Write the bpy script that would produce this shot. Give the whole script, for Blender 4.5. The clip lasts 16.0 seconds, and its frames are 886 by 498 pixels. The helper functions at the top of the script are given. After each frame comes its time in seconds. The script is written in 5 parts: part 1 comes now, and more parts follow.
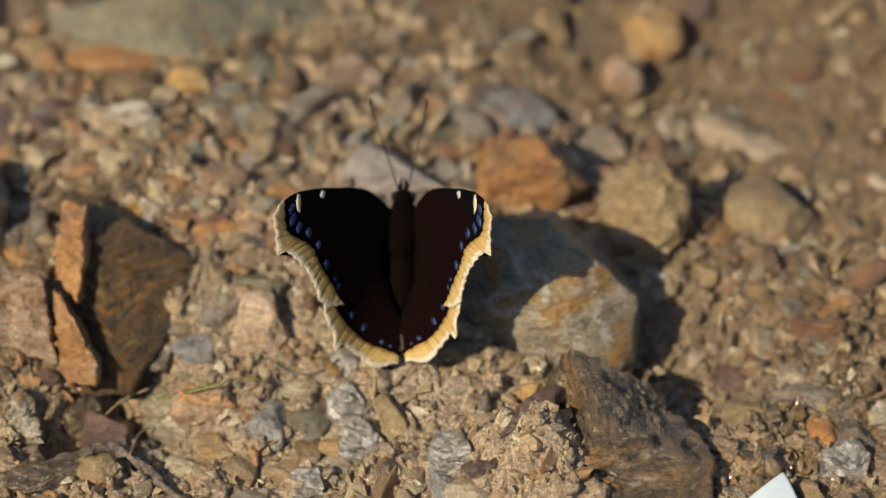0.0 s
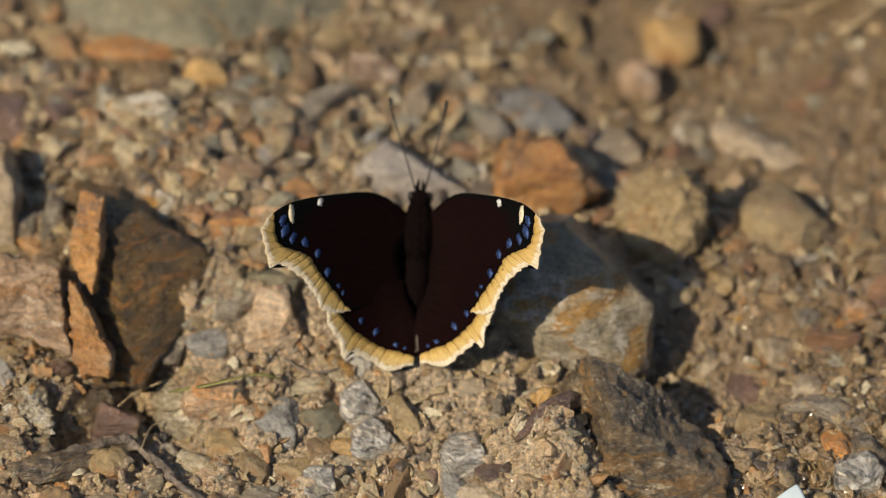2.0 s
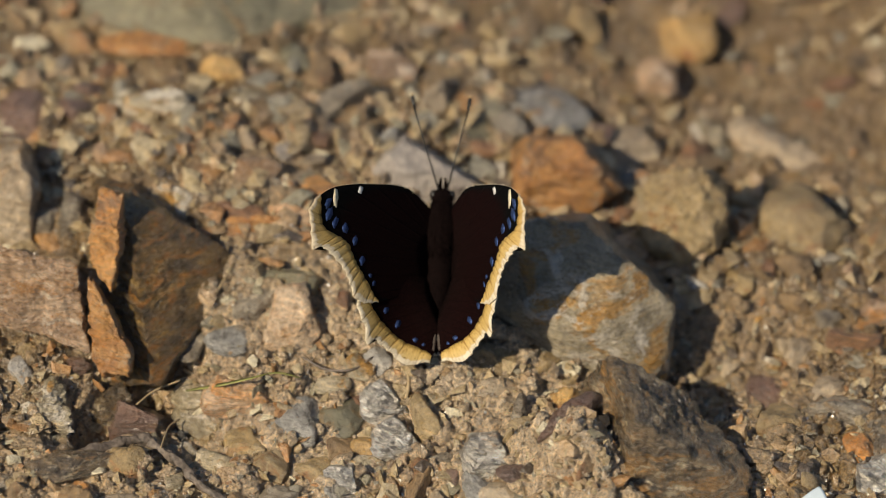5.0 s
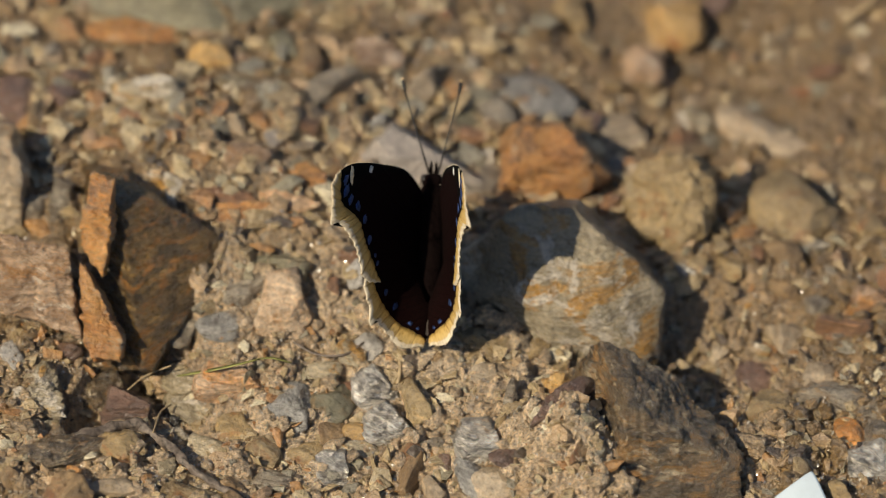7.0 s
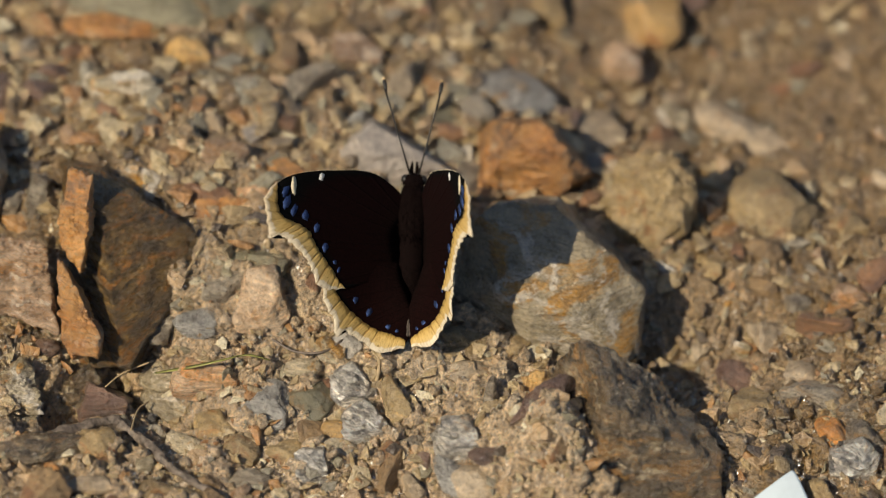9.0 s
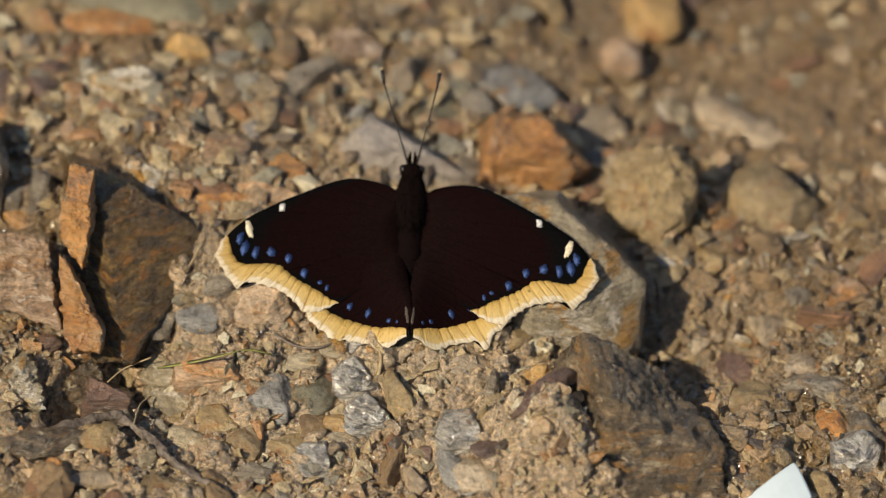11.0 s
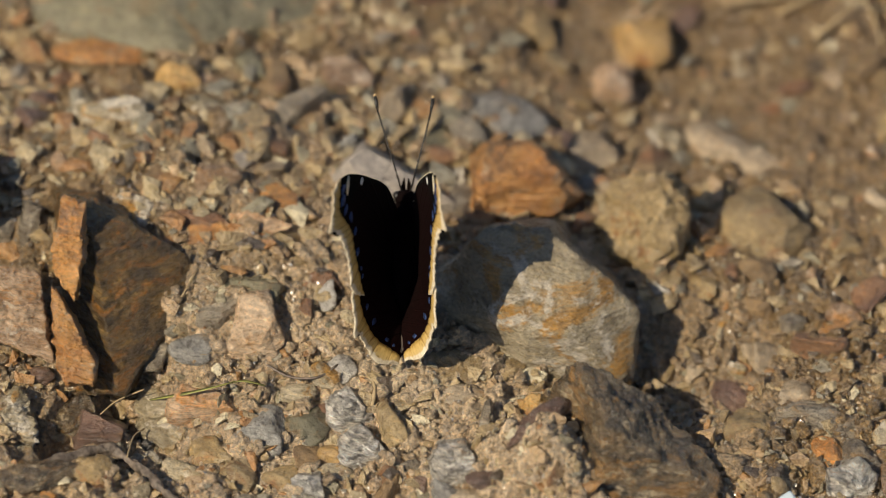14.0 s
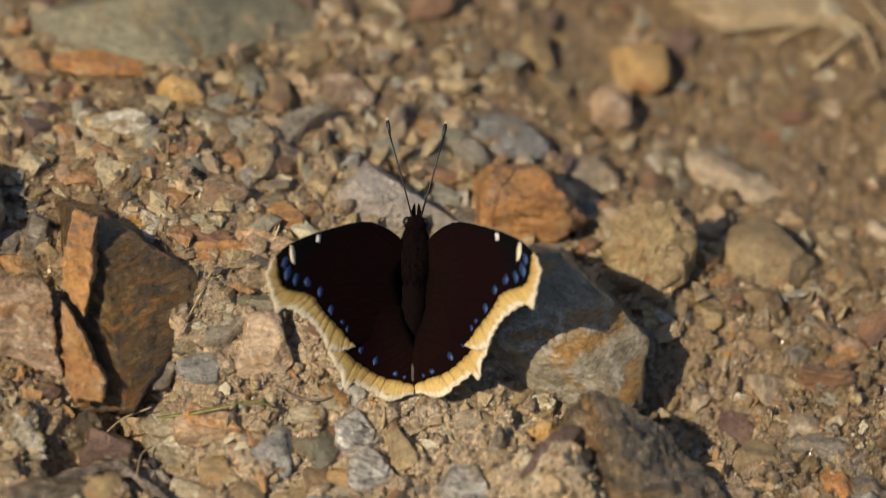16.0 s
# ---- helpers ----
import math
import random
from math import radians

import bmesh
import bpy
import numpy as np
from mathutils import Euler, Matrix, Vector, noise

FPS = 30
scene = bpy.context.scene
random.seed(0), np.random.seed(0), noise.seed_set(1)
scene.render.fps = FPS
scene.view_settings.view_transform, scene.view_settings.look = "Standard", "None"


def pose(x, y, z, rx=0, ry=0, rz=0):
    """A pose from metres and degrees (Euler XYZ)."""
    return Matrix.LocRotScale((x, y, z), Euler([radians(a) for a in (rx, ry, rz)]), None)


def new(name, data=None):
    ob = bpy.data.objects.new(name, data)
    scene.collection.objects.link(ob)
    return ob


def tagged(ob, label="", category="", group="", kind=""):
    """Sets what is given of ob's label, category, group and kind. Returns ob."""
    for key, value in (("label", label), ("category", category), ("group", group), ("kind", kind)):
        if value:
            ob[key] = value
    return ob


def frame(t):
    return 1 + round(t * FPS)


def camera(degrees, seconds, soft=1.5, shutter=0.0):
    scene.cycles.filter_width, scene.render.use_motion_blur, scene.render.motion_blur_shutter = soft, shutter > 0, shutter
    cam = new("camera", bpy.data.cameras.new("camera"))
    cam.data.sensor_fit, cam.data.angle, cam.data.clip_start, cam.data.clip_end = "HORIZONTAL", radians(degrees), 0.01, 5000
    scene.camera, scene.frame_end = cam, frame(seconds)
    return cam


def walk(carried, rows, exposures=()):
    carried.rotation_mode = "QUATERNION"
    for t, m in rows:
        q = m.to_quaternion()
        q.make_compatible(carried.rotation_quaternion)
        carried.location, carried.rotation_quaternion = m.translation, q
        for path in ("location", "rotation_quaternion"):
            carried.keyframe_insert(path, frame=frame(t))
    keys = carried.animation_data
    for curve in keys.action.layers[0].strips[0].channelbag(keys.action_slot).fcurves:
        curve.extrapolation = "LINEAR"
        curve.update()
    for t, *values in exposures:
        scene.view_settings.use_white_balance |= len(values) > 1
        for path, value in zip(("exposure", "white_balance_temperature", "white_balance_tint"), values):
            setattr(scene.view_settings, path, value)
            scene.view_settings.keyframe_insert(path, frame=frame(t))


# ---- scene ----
MM = 0.001
cam = camera(6.0, 16.0, soft=1.0, shutter=0.5)
cam.data.dof.use_dof = True
cam.data.dof.focus_distance = 1.417
cam.data.dof.aperture_fstop = 10.0
PATH = [
    (0, pose(0.019262, -1.006856, 1.037671, 44.69533, -0.11911, 0.69248)),
    (0.5, pose(0.016585, -0.998448, 1.036983, 44.49791, -0.57760, 1.07353)),
    (1, pose(0.006215, -0.992196, 1.037737, 44.21522, -1.04820, 1.18108)),
    (1.5, pose(0.003215, -0.994545, 1.041552, 44.26833, -1.59242, 1.44410)),
    (2, pose(-0.004955, -0.999926, 1.038571, 44.44842, -1.84743, 1.24897)),
    (2.5, pose(0.000812, -0.989601, 1.043485, 44.07923, -1.84238, 1.50529)),
    (3, pose(0.002140, -0.989853, 1.045174, 44.06383, -1.82171, 1.47540)),
    (3.5, pose(-0.017557, -0.997069, 1.043257, 44.26175, -2.38184, 1.13970)),
    (4, pose(-0.020188, -0.993549, 1.038237, 44.27106, -2.52912, 1.11366)),
    (4.5, pose(-0.024726, -0.991204, 1.037345, 44.21786, -2.54534, 0.96051)),
    (4.7, pose(-0.024726, -0.991204, 1.037345, 44.20867, -2.50965, 0.99527)),
    (6.8, pose(-0.045111, -0.998802, 1.030708, 44.51602, -3.15214, 0.43469)),
    (7, pose(-0.045111, -0.998802, 1.030708, 44.50204, -3.17672, 0.41048)),
    (7.5, pose(-0.048732, -0.996369, 1.027065, 44.55626, -3.29271, 0.31547)),
    (8, pose(-0.052848, -0.996644, 1.023943, 44.55832, -3.42068, 0.27020)),
    (8.5, pose(-0.056408, -0.991697, 1.030191, 44.26781, -3.66421, 0.22284)),
    (9, pose(-0.052397, -0.993269, 1.026009, 44.45496, -3.58966, 0.20145)),
    (9.2, pose(-0.052397, -0.993269, 1.026009, 44.49097, -3.60223, 0.18909)),
    (11.3, pose(-0.056021, -0.997893, 1.024486, 44.61920, -3.54187, -0.08531)),
    (11.5, pose(-0.056021, -0.997893, 1.024486, 44.64641, -3.60428, -0.14705)),
    (12, pose(-0.051729, -0.994004, 1.020218, 44.69656, -3.37875, -0.17099)),
    (12.5, pose(-0.052277, -0.991607, 1.019547, 44.64520, -3.22713, -0.27517)),
    (13, pose(-0.060453, -0.993091, 1.018693, 44.67851, -3.42720, -0.41107)),
    (13.5, pose(-0.057790, -0.991985, 1.022098, 44.63476, -3.28144, -0.45078)),
    (14, pose(-0.061059, -0.989795, 1.025949, 44.54516, -3.45674, -0.48980)),
    (14.5, pose(-0.068194, -0.990537, 1.023721, 44.63065, -3.59578, -0.62580)),
    (15, pose(-0.068122, -0.990607, 1.023296, 44.67548, -3.50557, -0.73421)),
    (15.5, pose(-0.066560, -0.992562, 1.020557, 44.76591, -3.38384, -0.72724)),
    (16, pose(-0.135087, -0.973324, 1.020315, 44.33320, -6.54484, -1.52606)),
]

walk(cam, PATH)

# ---- light: afternoon sun from behind the camera's left, open sky ----
SHADOW_AZ, SUN_EL = 40.0, 42.0
world = bpy.data.worlds.new("sky")
scene.world = world
world.use_nodes = True
wt = world.node_tree
sky = wt.nodes.new("ShaderNodeTexSky")
sky.sky_type = "NISHITA"
sky.sun_disc = False
sky.sun_elevation = radians(SUN_EL)
sky.sun_rotation = radians(270 - SHADOW_AZ)
wt.links.new(sky.outputs[0], wt.nodes["Background"].inputs[0])
wt.nodes["Background"].inputs[1].default_value = 0.068
sun = new("sun", bpy.data.lights.new("sun", "SUN"))
sun.data.energy = 4.3
sun.data.angle = radians(0.53)
sun.data.color = (1.0, 0.865, 0.655)
_a, _e = radians(SHADOW_AZ), radians(SUN_EL)
sun_way = Vector((math.cos(_a) * math.cos(_e), math.sin(_a) * math.cos(_e), -math.sin(_e)))
sun.matrix_world = Matrix.Translation((-1, -1, 2)) @ sun_way.to_track_quat("-Z", "Y").to_matrix().to_4x4()
scene.view_settings.exposure = 0.0


# ---- materials ----
def material(name):
    m = bpy.data.materials.new(name)
    m.use_nodes = True
    return m, m.node_tree, m.node_tree.nodes["Principled BSDF"]


def node(nt, kind, **inputs):
    n = nt.nodes.new(kind)
    for k, v in inputs.items():
        n.inputs[k.replace("_", " ")].default_value = v
    return n


def ramp(nt, stops, constant=False):
    n = nt.nodes.new("ShaderNodeValToRGB")
    if constant:
        n.color_ramp.interpolation = "CONSTANT"
    els = n.color_ramp.elements
    while len(els) < len(stops):
        els.new(0.5)
    for el, (p, c) in zip(els, stops):
        el.position, el.color = p, (*c, 1)
    return n


def mixed(nt, blend, fac, a, b):
    n = nt.nodes.new("ShaderNodeMix")
    n.data_type, n.blend_type = "RGBA", blend
    for sock, val in ((n.inputs[0], fac), (n.inputs[6], a), (n.inputs[7], b)):
        if hasattr(val, "links"):
            nt.links.new(val, sock)
        elif isinstance(val, (int, float)):
            sock.default_value = val
        else:
            sock.default_value = (*val, 1)
    return n.outputs[2]


def coords(nt, stretch=(1, 1, 1), island=False):
    """Object space, moved by a random step so that no two stones share their grain."""
    tc = nt.nodes.new("ShaderNodeTexCoord")
    info = nt.nodes.new("ShaderNodeNewGeometry" if island else "ShaderNodeObjectInfo")
    mp = nt.nodes.new("ShaderNodeMapping")
    mp.inputs["Scale"].default_value = stretch
    mul = nt.nodes.new("ShaderNodeMath")
    mul.operation = "MULTIPLY"
    mul.inputs[1].default_value = 7.3
    nt.links.new(info.outputs["Random Per Island" if island else "Random"], mul.inputs[0])
    nt.links.new(mul.outputs[0], mp.inputs["Location"])
    nt.links.new(tc.outputs["Object"], mp.inputs["Vector"])
    return mp.outputs[0], info.outputs["Random Per Island" if island else "Random"]


def glints(nt, vec, rough, share, scale=1400.0):
    """Roughness with scattered shiny mica flakes."""
    vor = node(nt, "ShaderNodeTexVoronoi", Scale=scale)
    nt.links.new(vec, vor.inputs["Vector"])
    sep = nt.nodes.new("ShaderNodeSeparateColor")
    nt.links.new(vor.outputs["Color"], sep.inputs[0])
    rr = ramp(nt, [(0.0, (rough,) * 3), (1.0 - share, (rough,) * 3), (1.01 - share, (0.2,) * 3)])
    nt.links.new(sep.outputs[0], rr.inputs[0])
    return rr.outputs[0]


def sparkle(nt, vec, normal, spread, scale=1700.0):
    """A normal broken into small flat facets, as on mica-bearing stone and sand."""
    vor = node(nt, "ShaderNodeTexVoronoi", Scale=scale)
    nt.links.new(vec, vor.inputs["Vector"])
    ops = []
    for op in ("SUBTRACT", "SCALE", "ADD", "NORMALIZE"):
        n = nt.nodes.new("ShaderNodeVectorMath")
        n.operation = op
        ops.append(n)
    nt.links.new(vor.outputs["Color"], ops[0].inputs[0])
    ops[0].inputs[1].default_value = (0.5, 0.5, 0.5)
    nt.links.new(ops[0].outputs[0], ops[1].inputs[0])
    ops[1].inputs["Scale"].default_value = spread
    nt.links.new(ops[1].outputs[0], ops[2].inputs[0])
    nt.links.new(normal, ops[2].inputs[1])
    nt.links.new(ops[2].outputs[0], ops[3].inputs[0])
    return ops[3].outputs[0]


def rock_material(name, base, second, stain, rough=0.75, bands=0.0, stain_at=0.54, mica=0.0, patch=75.0, crust=(0.46, 0.34, 0.2), crust_at=0.6, damp=0.9, metal=0.0, facets=1300.0, crumple=0.0):
    """Stone in two tones with broad stains, clinging earth or lichen (crust), streaks and flecks; bands: how strongly it is layered across its z."""
    m, nt, bsdf = material(name)
    L = nt.links.new
    vec, rnd = coords(nt, (1, 1, 1 + 4 * bands))
    tilt = nt.nodes.new("ShaderNodeMapping")
    tilt.inputs["Rotation"].default_value = (0.5, 0.7, 0.4)
    tilt.inputs["Scale"].default_value = (0.7, 0.9, 2.4 + 3.5 * bands)
    L(vec, tilt.inputs["Vector"])
    big = node(nt, "ShaderNodeTexNoise", Scale=patch * 1.3, Detail=7.0, Roughness=0.66, Distortion=0.6)
    st = node(nt, "ShaderNodeTexNoise", Scale=patch, Detail=8.0, Roughness=0.7, Distortion=1.2)
    cr = node(nt, "ShaderNodeTexNoise", Scale=patch * 2.0, Detail=9.0, Roughness=0.76, Distortion=0.4)
    streak = node(nt, "ShaderNodeTexNoise", Scale=230.0, Detail=7.0, Roughness=0.7, Distortion=0.8)
    fine = node(nt, "ShaderNodeTexNoise", Scale=1100.0, Detail=5.0, Roughness=0.75)
    rough_n = node(nt, "ShaderNodeTexNoise", Scale=260.0, Detail=8.0, Roughness=0.68)
    off = node(nt, "ShaderNodeVectorMath")
    off.inputs[1].default_value = (0.31, 0.17, 0.23)
    L(vec, off.inputs[0])
    for n, v in ((big, vec), (st, off.outputs[0]), (cr, vec), (streak, tilt.outputs[0]), (fine, vec), (rough_n, vec)):
        L(v, n.inputs["Vector"])
    r1 = ramp(nt, [(0.42, base), (0.56, second)])
    L(big.outputs["Fac"], r1.inputs[0])
    r2 = ramp(nt, [(stain_at, (0, 0, 0)), (stain_at + 0.07, (1, 1, 1))])
    L(st.outputs["Fac"], r2.inputs[0])
    col = mixed(nt, "MIX", r2.outputs[0], r1.outputs[0], stain)
    r4 = ramp(nt, [(0.36, (0.35, 0.31, 0.26)), (0.46, (0.9, 0.9, 0.9)), (0.56, (1.06, 1.06, 1.06)), (0.65, (1.65, 1.6, 1.52))])
    L(streak.outputs["Fac"], r4.inputs[0])
    col = mixed(nt, "MULTIPLY", 0.55 + 0.45 * min(1.0, bands), col, r4.outputs[0])
    r5 = ramp(nt, [(crust_at, (0, 0, 0)), (crust_at + 0.05, (1, 1, 1))])
    L(cr.outputs["Fac"], r5.inputs[0])
    col = mixed(nt, "MIX", r5.outputs[0], col, crust)
    r3 = ramp(nt, [(0.3, (0.42, 0.4, 0.38)), (0.46, (0.95, 0.95, 0.95)), (0.55, (1.03, 1.03, 1.03)), (0.7, (1.6, 1.57, 1.5))])
    L(fine.outputs["Fac"], r3.inputs[0])
    col = mixed(nt, "MULTIPLY", 0.95, col, r3.outputs[0])
    hsv = node(nt, "ShaderNodeHueSaturation", Saturation=1.09)
    mr = nt.nodes.new("ShaderNodeMapRange")
    mr.inputs[3].default_value, mr.inputs[4].default_value = 0.82, 1.22
    L(rnd, mr.inputs[0])
    L(mr.outputs[0], hsv.inputs["Value"])
    L(col, hsv.inputs["Color"])
    L(hsv.outputs[0], bsdf.inputs["Base Color"])
    last = None
    for tex, strength, dist in ((rough_n, 1.0, 0.0012), (cr, 1.0, 0.0008), (streak, 0.5 + 0.5 * min(1.0, bands), 0.0009), (fine, 1.0, 0.0004)):
        bump = node(nt, "ShaderNodeBump", Strength=strength, Distance=dist)
        L(tex.outputs["Fac"], bump.inputs["Height"])
        if last:
            L(last.outputs[0], bump.inputs["Normal"])
        last = bump
    L(sparkle(nt, vec, last.outputs[0], crumple, facets * 0.7) if crumple else last.outputs[0], bsdf.inputs["Normal"])
    L(sparkle(nt, vec, last.outputs[0], 1.2 if crumple else 0.55 + 0.5 * mica, facets), bsdf.inputs["Coat Normal"])
    bsdf.inputs["Metallic"].default_value = metal
    bsdf.inputs["Specular IOR Level"].default_value = 0.85
    bsdf.inputs["Coat Weight"].default_value = damp
    bsdf.inputs["Coat Roughness"].default_value = 0.28
    bsdf.inputs["Coat IOR"].default_value = 1.85
    if mica:
        L(glints(nt, vec, rough, mica, 1500.0), bsdf.inputs["Roughness"])
    else:
        bsdf.inputs["Roughness"].default_value = rough
    return m


EARTH = (0.46, 0.33, 0.185)
DARK = rock_material("dark_schist", (0.08, 0.06, 0.037), (0.24, 0.17, 0.092), (0.38, 0.22, 0.08), 0.3, 0.8, 0.52, 0.6, 120, (0.6, 0.5, 0.34), 0.555, 1.0, 0.1)
RUSTDARK = rock_material("rusty_dark_rock", (0.068, 0.042, 0.014), (0.17, 0.104, 0.032), (0.3, 0.14, 0.034), 0.42, 0.8, 0.53, 0.3, 110, (0.42, 0.27, 0.1), 0.59, 0.5)
OLIVE = rock_material("olive_rock", (0.33, 0.265, 0.16), (0.55, 0.465, 0.32), (0.55, 0.31, 0.09), 0.55, 0.3, 0.525, 0.3, 66, (0.78, 0.7, 0.58), 0.525, 0.6)
ORANGE = rock_material("rust_orange_rock", (0.5, 0.228, 0.068), (0.63, 0.33, 0.112), (0.27, 0.14, 0.06), 0.5, 0.2, 0.54, 0.08, 110, (0.5, 0.38, 0.25), 0.575)
OCHRE = rock_material("ochre_rock", (0.52, 0.32, 0.11), (0.62, 0.4, 0.16), (0.42, 0.2, 0.06), 0.7)
SAND = rock_material("sand_coloured_rock", (0.58, 0.43, 0.24), (0.68, 0.52, 0.31), (0.5, 0.32, 0.14), 0.7)
LILAC = rock_material("lilac_rock", (0.34, 0.295, 0.255), (0.43, 0.375, 0.325), (0.3, 0.22, 0.15), 0.5, 0.0, 0.58)
TAN = rock_material("tan_rock", (0.31, 0.215, 0.098), (0.43, 0.315, 0.16), (0.34, 0.17, 0.06), 0.52, 0.0, 0.56, 0.06, 90, (0.52, 0.42, 0.26), 0.6, 0.7)
CREAM = rock_material("cream_rock", (0.42, 0.32, 0.205), (0.54, 0.43, 0.295), (0.42, 0.25, 0.1), 0.5, 0.0, 0.56, 0.06, 80)
PINK = rock_material("pinkish_rock", (0.38, 0.24, 0.135), (0.6, 0.42, 0.27), (0.5, 0.26, 0.095), 0.34, 0.5, 0.55, 0.4, 90, (0.78, 0.66, 0.52), 0.56, 0.9)
PALEPINK = rock_material("pale_pink_rock", (0.82, 0.57, 0.35), (0.9, 0.69, 0.48), (0.72, 0.4, 0.17), 0.36, 0.2, 0.58, 0.3, 110, (0.9, 0.78, 0.6), 0.6, 0.6)
STRIPED = rock_material("striped_orange_schist", (0.6, 0.35, 0.17), (0.8, 0.57, 0.37), (0.68, 0.32, 0.11), 0.34, 0.5, 0.55, 0.25, 100, (0.84, 0.7, 0.52))
GREY = rock_material("grey_schist", (0.25, 0.2, 0.14), (0.44, 0.38, 0.29), (0.42, 0.26, 0.11), 0.45, 0.5, 0.57, 0.2, 95, metal=0.2)
SILVER = rock_material("silver_schist", (0.56, 0.5, 0.41), (0.95, 0.89, 0.79), (0.6, 0.43, 0.26), 0.3, 0.9, 0.58, 0.0, 120, (0.95, 0.91, 0.84), 0.57, 0.8, 0.5, 1100.0, 1.1)
SILVER.node_tree.nodes["Principled BSDF"].inputs["Coat IOR"].default_value = 2.8
SILVER.node_tree.nodes["Principled BSDF"].inputs["Coat Roughness"].default_value = 0.3
BLUEGREY = rock_material("blue_grey_schist", (0.28, 0.265, 0.24), (0.47, 0.45, 0.41), (0.42, 0.31, 0.19), 0.36, 0.4, 0.6, 0.3, 95)
GREENGREY = rock_material("green_grey_rock", (0.165, 0.15, 0.09), (0.255, 0.228, 0.143), (0.28, 0.175, 0.07), 0.5, 0.0, 0.57, damp=0.6)
RUST = rock_material("rust_brown_rock", (0.26, 0.125, 0.055), (0.36, 0.19, 0.09), (0.18, 0.09, 0.05), 0.65, 0.4, 0.57)
MAROON = rock_material("maroon_rock", (0.13, 0.075, 0.052), (0.21, 0.12, 0.08), (0.29, 0.17, 0.085), 0.5, 0.4, 0.58, 0.1, 90, EARTH, 0.63)
BROWN = rock_material("brown_rock", (0.27, 0.175, 0.085), (0.37, 0.25, 0.13), (0.25, 0.12, 0.05), 0.7, damp=0.6)
BLACK = rock_material("black_schist", (0.028, 0.025, 0.022), (0.065, 0.056, 0.046), (0.13, 0.085, 0.045), 0.4, 0.5, 0.6, 0.2)
WHITE = rock_material("white_quartz", (0.52, 0.48, 0.42), (0.66, 0.62, 0.56), (0.46, 0.36, 0.25), 0.5, 0.0, 0.6, 0.1, 90, (0.5, 0.4, 0.27))


def soil_material():
    m, nt, bsdf = material("sandy_earth")
    L = nt.links.new
    tc = nt.nodes.new("ShaderNodeTexCoord")
    big = node(nt, "ShaderNodeTexNoise", Scale=38.0, Detail=6.0, Roughness=0.6)
    mid = node(nt, "ShaderNodeTexNoise", Scale=280.0, Detail=7.0, Roughness=0.74, Distortion=0.5)
    fine = node(nt, "ShaderNodeTexNoise", Scale=1200.0, Detail=5.0, Roughness=0.75)
    grains = node(nt, "ShaderNodeTexVoronoi", Scale=800.0)
    for n in (big, mid, fine, grains):
        L(tc.outputs["Object"], n.inputs["Vector"])
    r1 = ramp(nt, [(0.35, (0.5, 0.35, 0.2)), (0.52, (0.66, 0.49, 0.3)), (0.68, (0.76, 0.6, 0.4))])
    L(big.outputs["Fac"], r1.inputs[0])
    r2 = ramp(nt, [(0.3, (0.62, 0.58, 0.52)), (0.5, (1.03, 1.03, 1.03)), (0.72, (1.4, 1.36, 1.3))])
    L(mid.outputs["Fac"], r2.inputs[0])
    # browner, darker earth in broad patches with distance from a paler spot
    far = nt.nodes.new("ShaderNodeVectorMath")
    far.operation = "DISTANCE"
    far.inputs[1].default_value = (-0.004, -0.03, 0.0)
    L(tc.outputs["Object"], far.inputs[0])
    patch = nt.nodes.new("ShaderNodeMath")
    patch.operation = "MULTIPLY_ADD"
    patch.inputs[1].default_value = 6.5
    L(far.outputs["Value"], patch.inputs[0])
    L(big.outputs["Fac"], patch.inputs[2])
    pr = ramp(nt, [(0.74, (0, 0, 0)), (1.0, (0.85, 0.85, 0.85)), (1.4, (1, 1, 1))])
    L(patch.outputs[0], pr.inputs[0])
    earth = mixed(nt, "MIX", pr.outputs[0], r1.outputs[0], (0.3, 0.187, 0.066))
    col = mixed(nt, "MULTIPLY", 0.9, earth, r2.outputs[0])
    r3 = ramp(nt, [(0.34, (0.4, 0.37, 0.33)), (0.5, (1.03, 1.03, 1.03)), (0.64, (1.75, 1.72, 1.65))])
    L(fine.outputs["Fac"], r3.inputs[0])
    col = mixed(nt, "MULTIPLY", 1.0, col, r3.outputs[0])
    L(col, bsdf.inputs["Base Color"])
    last = None
    for out, strength, dist in ((mid.outputs["Fac"], 1.0, 0.002), (grains.outputs["Distance"], 1.0, -0.0009), (fine.outputs["Fac"], 1.0, 0.0008)):
        bump = node(nt, "ShaderNodeBump", Strength=strength, Distance=dist)
        L(out, bump.inputs["Height"])
        if last:
            L(last.outputs[0], bump.inputs["Normal"])
        last = bump
    L(last.outputs[0], bsdf.inputs["Normal"])
    L(sparkle(nt, tc.outputs["Object"], last.outputs[0], 1.0, 1100.0), bsdf.inputs["Coat Normal"])
    bsdf.inputs["Coat Weight"].default_value = 1.0
    bsdf.inputs["Coat Roughness"].default_value = 0.31
    bsdf.inputs["Coat IOR"].default_value = 2.1
    L(glints(nt, tc.outputs["Object"], 0.32, 0.3), bsdf.inputs["Roughness"])
    bsdf.inputs["Specular IOR Level"].default_value = 0.9
    return m


